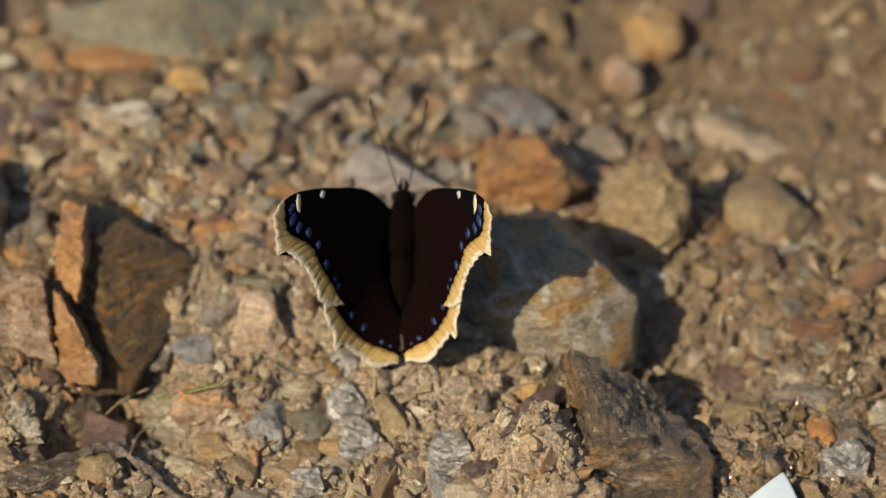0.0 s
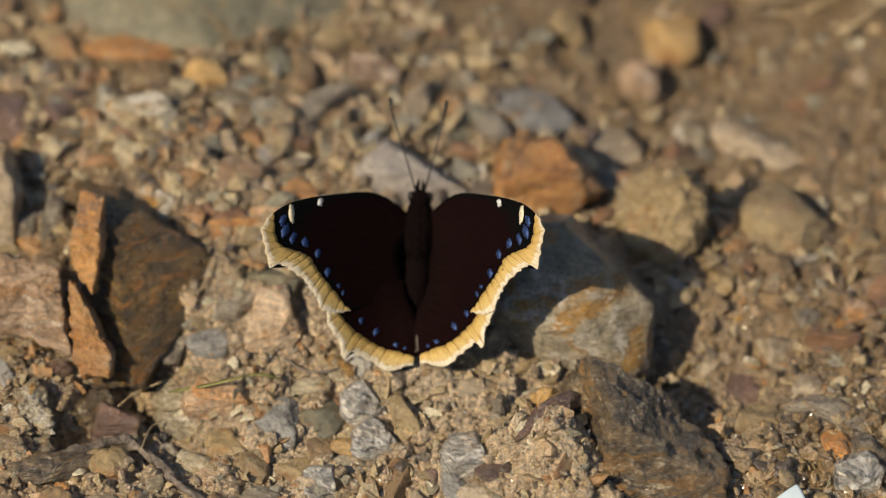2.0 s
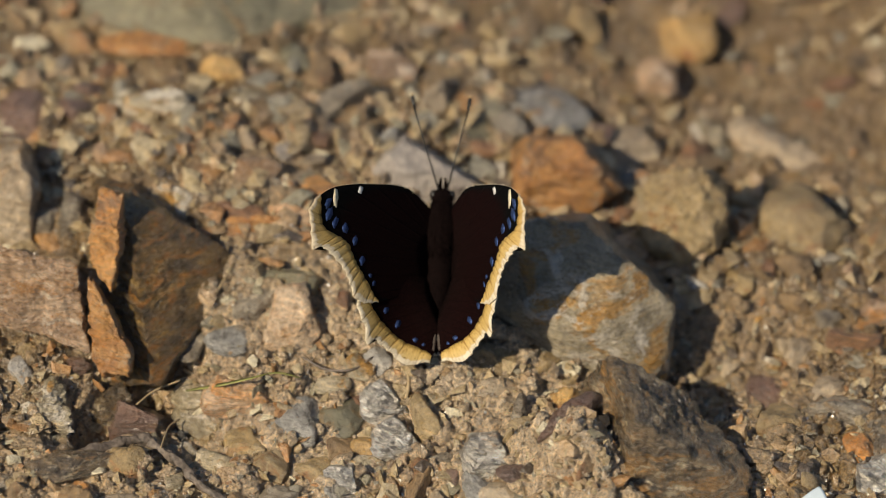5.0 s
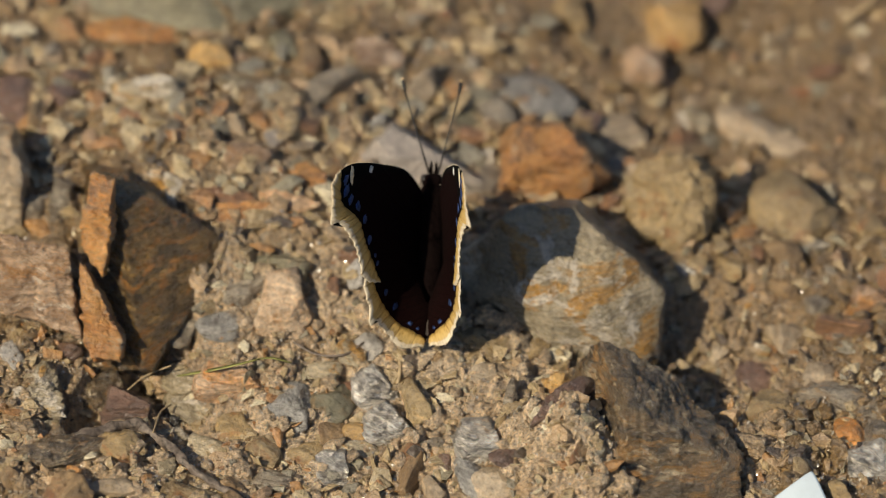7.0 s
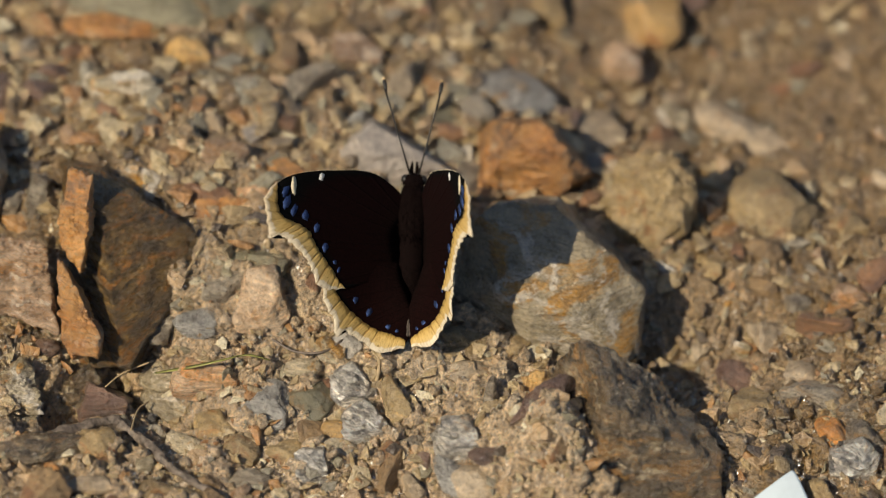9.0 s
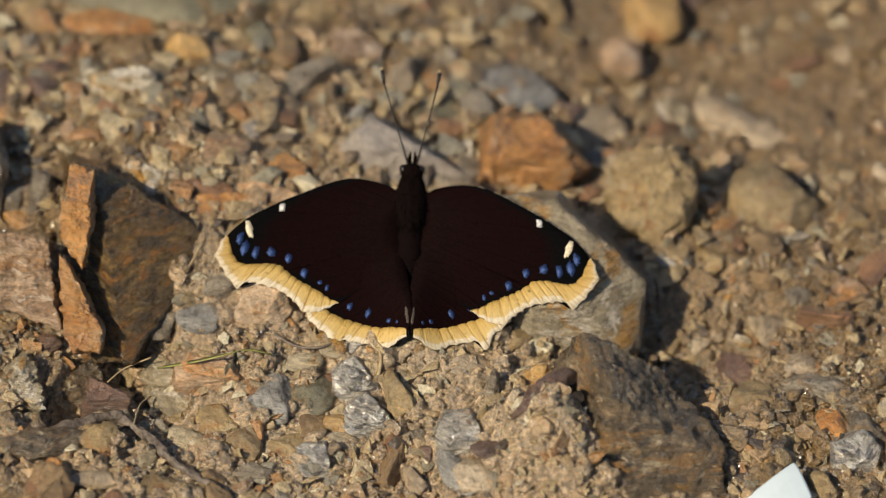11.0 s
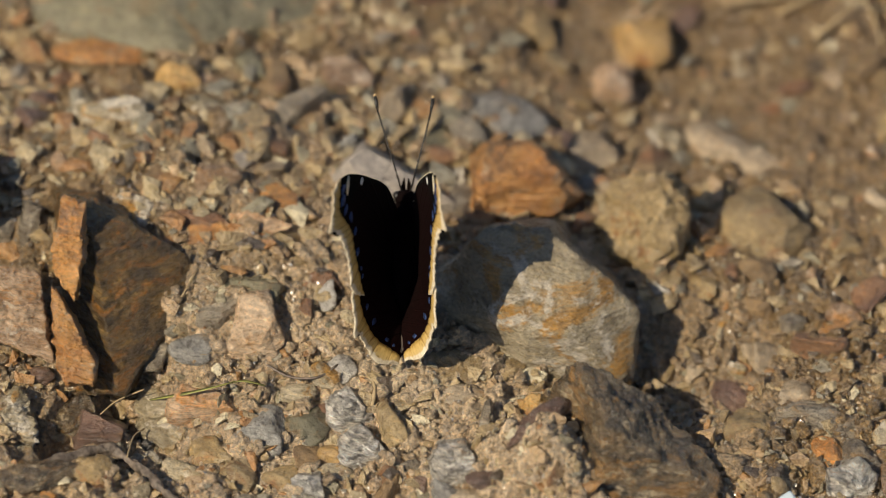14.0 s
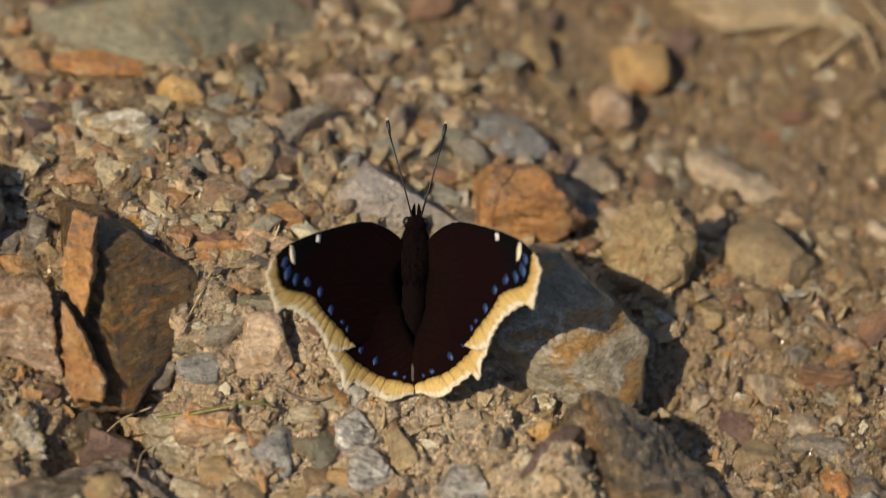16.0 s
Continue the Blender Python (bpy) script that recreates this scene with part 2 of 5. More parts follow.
def gravel_material(name):
    m, nt, bsdf = material(name)
    L = nt.links.new
    vec, rnd = coords(nt, island=True)
    pick = ramp(nt, [(0.0, (0.46, 0.34, 0.172)), (0.24, (0.36, 0.26, 0.129)), (0.38, (0.52, 0.41, 0.232)), (0.52, (0.32, 0.28, 0.181)),
                     (0.6, (0.4, 0.2, 0.0645)), (0.65, (0.46, 0.31, 0.163)), (0.8, (0.26, 0.23, 0.163)), (0.87, (0.66, 0.58, 0.396)),
                     (0.92, (0.1, 0.07, 0.043)), (0.98, (0.42, 0.22, 0.0688))], constant=True)
    L(rnd, pick.inputs[0])
    mid = node(nt, "ShaderNodeTexNoise", Scale=420.0, Detail=5.0, Roughness=0.7)
    fine = node(nt, "ShaderNodeTexNoise", Scale=1500.0, Detail=4.0, Roughness=0.7)
    for n in (mid, fine):
        L(vec, n.inputs["Vector"])
    r2 = ramp(nt, [(0.3, (0.5, 0.48, 0.45)), (0.52, (1, 1, 1)), (0.75, (1.4, 1.36, 1.3))])
    L(mid.outputs["Fac"], r2.inputs[0])
    col = mixed(nt, "MULTIPLY", 0.9, pick.outputs[0], r2.outputs[0])
    r3 = ramp(nt, [(0.3, (0.55, 0.55, 0.55)), (0.5, (1, 1, 1)), (0.72, (1.45, 1.45, 1.4))])
    L(fine.outputs["Fac"], r3.inputs[0])
    col = mixed(nt, "MULTIPLY", 0.7, col, r3.outputs[0])
    L(col, bsdf.inputs["Base Color"])
    b1 = node(nt, "ShaderNodeBump", Strength=1.0, Distance=0.001)
    L(mid.outputs["Fac"], b1.inputs["Height"])
    b2 = node(nt, "ShaderNodeBump", Strength=1.0, Distance=0.0004)
    L(fine.outputs["Fac"], b2.inputs["Height"])
    L(b1.outputs[0], b2.inputs["Normal"])
    L(b2.outputs[0], bsdf.inputs["Normal"])
    bsdf.inputs["Coat Weight"].default_value = 0.6
    bsdf.inputs["Coat Roughness"].default_value = 0.3
    bsdf.inputs["Coat IOR"].default_value = 2.0
    L(sparkle(nt, vec, b2.outputs[0], 0.7), bsdf.inputs["Coat Normal"])
    L(glints(nt, vec, 0.34, 0.3), bsdf.inputs["Roughness"])
    bsdf.inputs["Specular IOR Level"].default_value = 0.8
    return m


def plain(name, colour, rough, bump=0.3, scale=1200.0, sheen=0.0, spread=0.35):
    m, nt, bsdf = material(name)
    L = nt.links.new
    tc = nt.nodes.new("ShaderNodeTexCoord")
    n = node(nt, "ShaderNodeTexNoise", Scale=scale, Detail=4.0, Roughness=0.65)
    L(tc.outputs["Object"], n.inputs["Vector"])
    lo = tuple(c * (1 - spread) for c in colour)
    hi = tuple(min(1, c * (1 + spread)) for c in colour)
    r = ramp(nt, [(0.3, lo), (0.7, hi)])
    L(n.outputs["Fac"], r.inputs[0])
    L(r.outputs[0], bsdf.inputs["Base Color"])
    b = node(nt, "ShaderNodeBump", Strength=bump, Distance=0.0002)
    L(n.outputs["Fac"], b.inputs["Height"])
    L(b.outputs[0], bsdf.inputs["Normal"])
    bsdf.inputs["Roughness"].default_value = rough
    bsdf.inputs["Sheen Weight"].default_value = sheen
    return m


def wing_material():
    """Velvety maroon brown towards the root, black along the margin, with faint veins that run outwards (u along the margin, v outwards)."""
    m, nt, bsdf = material("maroon_wing_scales")
    L = nt.links.new
    uv = nt.nodes.new("ShaderNodeUVMap")
    sep = nt.nodes.new("ShaderNodeSeparateXYZ")
    L(uv.outputs[0], sep.inputs[0])
    tc = nt.nodes.new("ShaderNodeTexCoord")
    n = node(nt, "ShaderNodeTexNoise", Scale=260.0, Detail=4.0, Roughness=0.6)
    L(tc.outputs["Object"], n.inputs["Vector"])
    add = nt.nodes.new("ShaderNodeMath")
    add.operation = "MULTIPLY_ADD"
    add.inputs[1].default_value = 0.16
    L(n.outputs["Fac"], add.inputs[0])
    # the black margin is narrow along the leading edge
    lead = ramp(nt, [(0.24, (0.13, 0.13, 0.13)), (0.42, (0, 0, 0))])
    L(sep.outputs["X"], lead.inputs[0])
    trim = nt.nodes.new("ShaderNodeMath")
    trim.operation = "SUBTRACT"
    L(sep.outputs["Y"], trim.inputs[0])
    L(lead.outputs[0], trim.inputs[1])
    L(trim.outputs[0], add.inputs[2])
    r = ramp(nt, [(0.0, (0.007, 0.003, 0.0027)), (0.5, (0.0063, 0.0016, 0.0015)), (0.8, (0.0056, 0.0014, 0.0014)), (0.9, (0.0022, 0.0022, 0.0024))])
    L(add.outputs[0], r.inputs[0])
    fine = node(nt, "ShaderNodeTexNoise", Scale=3000.0, Detail=2.0)
    L(tc.outputs["Object"], fine.inputs["Vector"])
    r2 = ramp(nt, [(0.3, (0.6, 0.6, 0.6)), (0.7, (1.4, 1.4, 1.4))])
    L(fine.outputs["Fac"], r2.inputs[0])
    L(mixed(nt, "MULTIPLY", 1.0, r.outputs[0], r2.outputs[0]), bsdf.inputs["Base Color"])
    vein = node(nt, "ShaderNodeTexWave", Scale=3.4, Distortion=0.4)
    L(uv.outputs[0], vein.inputs["Vector"])
    vr = ramp(nt, [(0.9, (0, 0, 0)), (1.0, (1, 1, 1))])
    L(vein.outputs["Fac"], vr.inputs[0])
    b = node(nt, "ShaderNodeBump", Strength=0.35, Distance=0.0003)
    L(vr.outputs[0], b.inputs["Height"])
    L(b.outputs[0], bsdf.inputs["Normal"])
    bsdf.inputs["Roughness"].default_value = 0.9
    bsdf.inputs["Specular IOR Level"].default_value = 0.06
    return m


def border_material(name, tip_shade, veins):
    """Cream scales, white and worn at the rim, with a dark vein line at each whole step along it and a few dark specks;
    the second argument sets how much brown shade is painted in towards the wing tip.
    """
    m, nt, bsdf = material(name)
    L = nt.links.new
    uv = nt.nodes.new("ShaderNodeUVMap")
    sep = nt.nodes.new("ShaderNodeSeparateXYZ")
    L(uv.outputs[0], sep.inputs[0])
    tc = nt.nodes.new("ShaderNodeTexCoord")
    sp = node(nt, "ShaderNodeTexNoise", Scale=1100.0, Detail=4.0, Roughness=0.7)
    L(tc.outputs["Object"], sp.inputs["Vector"])
    worn = nt.nodes.new("ShaderNodeMath")
    worn.operation = "MULTIPLY_ADD"
    worn.inputs[1].default_value = 0.5
    L(sp.outputs["Fac"], worn.inputs[0])
    L(sep.outputs["Y"], worn.inputs[2])
    r = ramp(nt, [(0.25, (0.5, 0.325, 0.08)), (0.6, (0.58, 0.4, 0.13)), (0.95, (0.6, 0.44, 0.18)), (1.3, (0.68, 0.6, 0.45))])
    half = nt.nodes.new("ShaderNodeMath")
    half.operation = "MULTIPLY"
    half.inputs[1].default_value = 0.8
    L(worn.outputs[0], half.inputs[0])
    for el in r.color_ramp.elements:
        el.position *= 0.8
    L(half.outputs[0], r.inputs[0])
    step = nt.nodes.new("ShaderNodeMath")
    step.operation = "MULTIPLY"
    step.inputs[1].default_value = 2.0 * veins
    L(sep.outputs["X"], step.inputs[0])
    ping = nt.nodes.new("ShaderNodeMath")
    ping.operation = "PINGPONG"
    ping.inputs[1].default_value = 1.0
    L(step.outputs[0], ping.inputs[0])
    lr = ramp(nt, [(0.0, (0.3, 0.2, 0.1)), (0.06, (0.68, 0.58, 0.44)), (0.14, (1, 1, 1))])
    L(ping.outputs[0], lr.inputs[0])
    faint = node(nt, "ShaderNodeTexNoise", Scale=170.0, Detail=2.0)
    L(tc.outputs["Object"], faint.inputs["Vector"])
    fr = ramp(nt, [(0.4, (0.05, 0.05, 0.05)), (0.68, (0.8, 0.8, 0.8))])
    L(faint.outputs["Fac"], fr.inputs[0])
    col = mixed(nt, "MULTIPLY", fr.outputs[0], r.outputs[0], lr.outputs[0])
    # fine rows of scales that run from the inner line to the rim
    comb = node(nt, "ShaderNodeMapping")
    comb.inputs["Scale"].default_value = (veins * 9.0, 1.6, 1.0)
    L(uv.outputs[0], comb.inputs["Vector"])
    rows = node(nt, "ShaderNodeTexNoise", Scale=1.0, Detail=4.0, Roughness=0.65)
    L(comb.outputs[0], rows.inputs["Vector"])
    cr = ramp(nt, [(0.32, (0.62, 0.52, 0.38)), (0.48, (0.97, 0.96, 0.94)), (0.7, (1.14, 1.14, 1.14))])
    L(rows.outputs["Fac"], cr.inputs[0])
    col = mixed(nt, "MULTIPLY", 0.9, col, cr.outputs[0])
    sr = ramp(nt, [(0.32, (0.16, 0.13, 0.1)), (0.37, (1, 1, 1))])
    L(sp.outputs["Fac"], sr.inputs[0])
    col = mixed(nt, "MULTIPLY", 0.85, col, sr.outputs[0])
    # shade of the folded wing's tip, painted brown into the cream
    tip = ramp(nt, [(0.0, (0.72, 0.62, 0.5)), (0.2, (0.84, 0.77, 0.68)), (0.4, (1, 1, 1))])
    L(sep.outputs["X"], tip.inputs[0])
    col = mixed(nt, "MULTIPLY", tip_shade, col, tip.outputs[0])
    L(col, bsdf.inputs["Base Color"])
    b = node(nt, "ShaderNodeBump", Strength=0.5, Distance=0.0002)
    L(sp.outputs["Fac"], b.inputs["Height"])
    b2 = node(nt, "ShaderNodeBump", Strength=0.6, Distance=0.0002)
    L(rows.outputs["Fac"], b2.inputs["Height"])
    L(b.outputs[0], b2.inputs["Normal"])
    L(b2.outputs[0], bsdf.inputs["Normal"])
    bsdf.inputs["Roughness"].default_value = 0.75
    return m


SOIL = soil_material()
GRAVEL = gravel_material("mixed_gravel")
MICA = plain("mica_flakes", (0.8, 0.77, 0.72), 0.33, 0.1, 900, spread=0.15)
MICA.node_tree.nodes["Principled BSDF"].inputs["Metallic"].default_value = 0.9
WING = wing_material()
BORDER = border_material("cream_wing_border", 0.0, 9)
BORDER_FORE = border_material("tip_shaded_wing_border", 0.6, 15)
BLUE = plain("blue_wing_scales", (0.055, 0.095, 0.24), 0.62, 0.4, 2500, spread=0.5)
BLUE.node_tree.nodes["Principled BSDF"].inputs["Metallic"].default_value = 0.85
PALE = plain("pale_wing_mark", (0.72, 0.63, 0.44), 0.75, 0.4, 2500, spread=0.35)
FLECK = plain("white_wing_mark", (0.7, 0.66, 0.6), 0.75, 0.5, 2500, spread=0.6)
GREYHAIR = plain("grey_wing_fringe", (0.075, 0.058, 0.046), 0.85, 0.6, 2500, spread=0.8)
TAILDARK = plain("dusky_wing_tip", (0.16, 0.13, 0.12), 0.8, 0.4, 2500, spread=0.6)
FUR = plain("dark_brown_fur", (0.0042, 0.0017, 0.0015), 0.9, 0.3, 1500, 0.0)
FUR.node_tree.nodes["Principled BSDF"].inputs["Specular IOR Level"].default_value = 0.08
CHITIN = plain("black_chitin", (0.012, 0.01, 0.009), 0.45, 0.2, 1500)
TIP = plain("tawny_antenna_tip", (0.7, 0.5, 0.26), 0.6, 0.2, 2000)
BARK = plain("grey_weathered_root", (0.15, 0.12, 0.095), 0.6, 1.0, 900, spread=0.8)
STRAW = plain("dry_straw", (0.4, 0.3, 0.17), 0.7, 0.4, 800)
GREEN = plain("green_blade", (0.27, 0.27, 0.08), 0.55, 0.4, 700, spread=0.5)
PLASTIC = plain("white_plastic", (0.66, 0.76, 0.82), 0.35, 0.15, 300, spread=0.06)


# ---- helpers for meshes ----
def link_mesh(name, verts, faces, mat, parent=None, label="", uvs=None, smooth=True):
    me = bpy.data.meshes.new(name)
    me.from_pydata([tuple(v) for v in verts], [], faces)
    if uvs is not None:
        lay = me.uv_layers.new(name="UVMap")
        idx = np.empty(len(me.loops), dtype=np.int32)
        me.loops.foreach_get("vertex_index", idx)
        lay.data.foreach_set("uv", np.asarray(uvs, dtype=np.float32)[idx].ravel())
    me.materials.append(mat)
    me.polygons.foreach_set("use_smooth", [smooth] * len(me.polygons))
    me.update()
    ob = new(name, me)
    if parent:
        ob.parent = parent
    if label:
        ob["label"] = label
    return ob


def sphere_dirs(detail):
    bm = bmesh.new()
    bmesh.ops.create_icosphere(bm, subdivisions=detail, radius=1)
    v = np.array([x.co[:] for x in bm.verts])
    fc = [tuple(w.index for w in p.verts) for p in bm.faces]
    bm.free()
    return v / np.linalg.norm(v, axis=1)[:, None], fc


DIRS = {d: sphere_dirs(d) for d in (1, 2, 3, 4, 5, 6)}


def facet_radius(dirs, rng, planes, cuts=()):
    """Radius of a broken stone in each direction: the nearest of some cut planes, random or given as (azimuth, elevation, distance)."""
    n = rng.normal(size=(planes, 3))
    n /= np.linalg.norm(n, axis=1)[:, None]
    d = rng.uniform(0.52, 0.95, planes) if not cuts else rng.uniform(0.85, 1.02, planes)
    for az, el, dist in cuts:
        az, el = radians(az), radians(el)
        n = np.vstack([n, (math.cos(el) * math.cos(az), math.cos(el) * math.sin(az), math.sin(el))])
        d = np.r_[d, dist]
    dots = np.maximum(dirs @ n.T, 1e-3)
    return np.minimum((d / dots).min(axis=1), 1.3)


def lumps(pts, scale, depth, octaves=3, seed=0.0):
    off = Vector((seed * 3.1, seed * 1.7, seed * 2.3))
    return np.array([noise.fractal(Vector(p) * scale + off, 0.9, 2.1, octaves) for p in pts]) * depth


def terrain(x, y):
    def hump(cx, cy, s):
        return math.exp(-((x - cx) ** 2 + (y - cy) ** 2) / (2 * s * s))
    z = -2.5 + 8 * hump(-38, 30, 22) - 9 * hump(52, 72, 24) + 2.5 * hump(2, 2, 14) - 4 * hump(-15, -32, 16)
    return z - 8.5 * hump(51, -1, 10) - 10 * hump(-45, -11, 6.5) - 6 * hump(-37, -22, 5.5) + 11 * hump(25.5, -28.5, 7) + 3 * hump(30, -37, 5) - 4 * hump(-58, -24, 4) - 6 * hump(-54, -21, 3.5)


PLACED = []
LAYERED = ("striped_orange_schist", "grey_schist", "silver_schist", "rust_brown_rock", "rust_orange_rock", "pinkish_rock", "maroon_rock", "black_schist", "rusty_dark_rock")


def stone(name, label, mat, at, semi, turn, seed, lean=0.0, side=0.0, cuts=(), knobs=0.06):
    rng = np.random.default_rng(seed)
    big = max(semi)
    dirs, faces = DIRS[6 if big > 12 else 5 if big > 4.5 else 4 if big > 2 else 3]
    pts = dirs * facet_radius(dirs, rng, 8 + seed % 4, cuts)[:, None]
    pts = pts * (1 + lumps(pts, 1.4 if knobs < 0.1 else 2.2, knobs, 2 if knobs < 0.1 else 4, seed))[:, None] * np.array(semi)
    calm = 1.0 if knobs >= 0.1 else 0.5
    rough = lumps(pts, 0.3, 0.75 * calm * min(1, big / 6), 4, seed + 2) + lumps(pts, 1.1, 0.38 * calm * min(1, big / 4), 4, seed + 5)
    if mat.name in LAYERED:
        rough += lumps(pts * (0.16, 0.16, 1.1), 1.0, 0.55 * min(1, big / 8), 3, seed + 9)
    pts = (pts + dirs * rough[:, None]) * MM
    PLACED.append((at[0], at[1], max(semi[:2])))
    ob = link_mesh(name, pts, faces, mat, smooth=True)
    ob.matrix_basis = pose(at[0] * MM, at[1] * MM, at[2] * MM, lean, side, turn)
    return tagged(ob, label, "stone", "stones on the ground")


def hewn(name, label, mat, at, faces, seed, knobs=0.06):
    """A stone cut by planes. faces: each plane's turn in the slope that faces south and 45 degrees up (0 east, 90 uphill),
    its tilt out of that slope and its distance from the middle in mm."""
    size = max(d for _, _, d in faces) * 1.25
    cuts = []
    for turn, tilt, dist in faces:
        th, ti = radians(turn), radians(tilt)
        n = Vector((1, 0, 0.03)) * math.cos(th) * math.cos(ti) + Vector((0, 0.711, 0.703)) * math.sin(th) * math.cos(ti) + Vector((0, -0.701, 0.712)) * math.sin(ti)
        n.normalize()
        cuts.append((math.degrees(math.atan2(n.y, n.x)), math.degrees(math.asin(n.z)), dist / size))
    return stone(name, label, mat, at, (size, size, size), 0, seed, cuts=tuple(cuts), knobs=knobs)


def broken_shape(seed, points):
    """An angular chip: the hull of some random points, about one unit in radius."""
    g = np.random.default_rng(seed)
    bm = bmesh.new()
    for d in g.normal(size=(points, 3)):
        bm.verts.new(Vector(d).normalized() * g.uniform(0.8, 1.15))
    bmesh.ops.convex_hull(bm, input=bm.verts[:])
    for v in [v for v in bm.verts if not v.link_faces]:
        bm.verts.remove(v)
    bmesh.ops.triangulate(bm, faces=bm.faces[:])
    bm.verts.index_update()
    out = np.array([v.co[:] for v in bm.verts]), np.array([[v.index for v in f.verts] for f in bm.faces])
    bm.free()
    return out


def joined_stones(name, label, spots, mat, detail=2, lumpy=0.06, smooth=False, planes=7, points=0):
    """Many small stones as one mesh. spots: x, y, z, semi-axes, turn and shape number, in mm. points: corners of an angular chip."""
    shapes = []
    for s in range(36):
        if points:
            shapes.append(broken_shape(700 + s, points + s % 5))
            continue
        rng = np.random.default_rng(500 + s)
        dirs, faces = DIRS[detail]
        p = dirs * facet_radius(dirs, rng, planes + s % 4)[:, None]
        shapes.append((p * (1 + lumps(p, 1.6, lumpy, 3, s + 40) + lumps(p, 4.5, lumpy * 0.6, 2, s + 80))[:, None], np.array(faces)))
    vs, fs, base = [], [], 0
    for x, y, z, a, b, c, turn, tip, s in spots:
        p = shapes[s][0] * (a, b, c)
        rot = np.array((Euler((tip, tip * 0.6, turn))).to_matrix())
        vs.append(p @ rot.T + (x, y, z))
        fs.append(shapes[s][1] + base)
        base += len(p)
    vs, fs = np.concatenate(vs) * MM, np.concatenate(fs)
    me = bpy.data.meshes.new(name)
    me.vertices.add(len(vs))
    me.vertices.foreach_set("co", vs.ravel())
    me.loops.add(fs.size)
    me.loops.foreach_set("vertex_index", fs.ravel().astype(np.int32))
    me.polygons.add(len(fs))
    me.polygons.foreach_set("loop_start", np.arange(0, fs.size, 3, dtype=np.int32))
    me.materials.append(mat)
    me.update()
    me.validate()
    me.polygons.foreach_set("use_smooth", [smooth] * len(me.polygons))
    return tagged(new(name, me), label, "gravel", kind="stuff")


def tube(name, pts, radii, mat, sides=8, parent=None, label=""):
    """A bent, tapered rod through the points (mm)."""
    pts = [Vector(p) * MM for p in pts]
    vs, fs = [], []
    for i, p in enumerate(pts):
        way = (pts[min(i + 1, len(pts) - 1)] - pts[max(i - 1, 0)]).normalized()
        side = way.cross(Vector((0, 0.3, 1))).normalized()
        up = side.cross(way)
        for k in range(sides):
            a = 2 * math.pi * k / sides
            vs.append(p + (side * math.cos(a) + up * math.sin(a)) * radii[i] * MM)
    for i in range(len(pts) - 1):
        for k in range(sides):
            fs.append((i * sides + k, i * sides + (k + 1) % sides, (i + 1) * sides + (k + 1) % sides, (i + 1) * sides + k))
    fs.append(tuple(range(sides))[::-1])
    fs.append(tuple(range((len(pts) - 1) * sides, len(pts) * sides)))
    return link_mesh(name, vs, fs, mat, parent, label)


def gnarl(ob, depth):
    """Long fibres, knots and splits on a rod."""
    for v in ob.data.vertices:
        p = v.co * 1000
        d = noise.fractal(Vector((p.x * 0.35, p.y * 0.35, p.z * 1.6)), 0.8, 2.1, 3) + 0.7 * noise.noise(p * 0.45)
        v.co = v.co + v.normal * d * depth * MM
    return ob


def spline(points, n):
    """n points along a smooth curve through the given ones, evenly by length."""
    p = np.array(points, dtype=float)
    q = np.vstack([2 * p[0] - p[1], p, 2 * p[-1] - p[-2]])
    out = []
    for i in range(1, len(q) - 2):
        for t in np.linspace(0, 1, 12, endpoint=False):
            a, b, c, d = q[i - 1:i + 3]
            out.append(0.5 * (2 * b + (c - a) * t + (2 * a - 5 * b + 4 * c - d) * t * t + (3 * b - a - 3 * c + d) * t ** 3))
    out = np.array(out + [p[-1]])
    s = np.r_[0, np.cumsum(np.linalg.norm(np.diff(out, axis=0), axis=1))]
    u = np.linspace(0, s[-1], n)
    return np.stack([np.interp(u, s, out[:, k]) for k in range(p.shape[1])], 1)


def soil_height(x, y):
    """Height of the crumbly earth (mm)."""
    p = Vector((x, y, 0))
    z = terrain(x, y) + 1.5 * noise.noise(p * 0.045) + 1.6 * noise.fractal(p * 0.15, 0.8, 2.1, 3)
    z += 1.15 * (0.45 - abs(noise.fractal(p * 0.3 + Vector((7, 3, 1)), 0.8, 2.2, 3)))
    return z + 0.75 * noise.fractal(p * 0.75 + Vector((2, 9, 4)), 0.7, 2.2, 3)


# ---- ground: one sheet, fine where the butterfly sits, out to the horizon ----
def ground_sheet():
    def axis(lo, hi, step):
        inner = np.arange(lo, hi + step / 2, step)
        out = np.cumsum(np.minimum(step * 1.06 ** np.arange(1, 400), step * 2.4 + np.maximum(0, np.arange(1, 400) - 90.0) ** 3 * 0.004))
        out = out[out < 60000]
        return np.r_[(lo - out)[::-1], inner, hi + out]
    xs, ys = axis(-92, 98, 0.42), axis(-52, 60, 0.42)
    nx, ny = len(xs), len(ys)
    vs = []
    for y in ys:
        for x in xs:
            if -190 < x < 190 and -150 < y < 220:
                z = soil_height(x, y)
            else:
                z = terrain(x, y) + 18 * noise.noise(Vector((x, y, 0)) * 0.004)
            vs.append((x * MM, y * MM, z * MM))
    fs = [(j * nx + i, j * nx + i + 1, (j + 1) * nx + i + 1, (j + 1) * nx + i) for j in range(ny - 1) for i in range(nx - 1)]
    return tagged(link_mesh("ground", vs, fs, SOIL), "sandy brown earth strewn with gravel and stones", "ground", kind="structure")


ground_sheet()


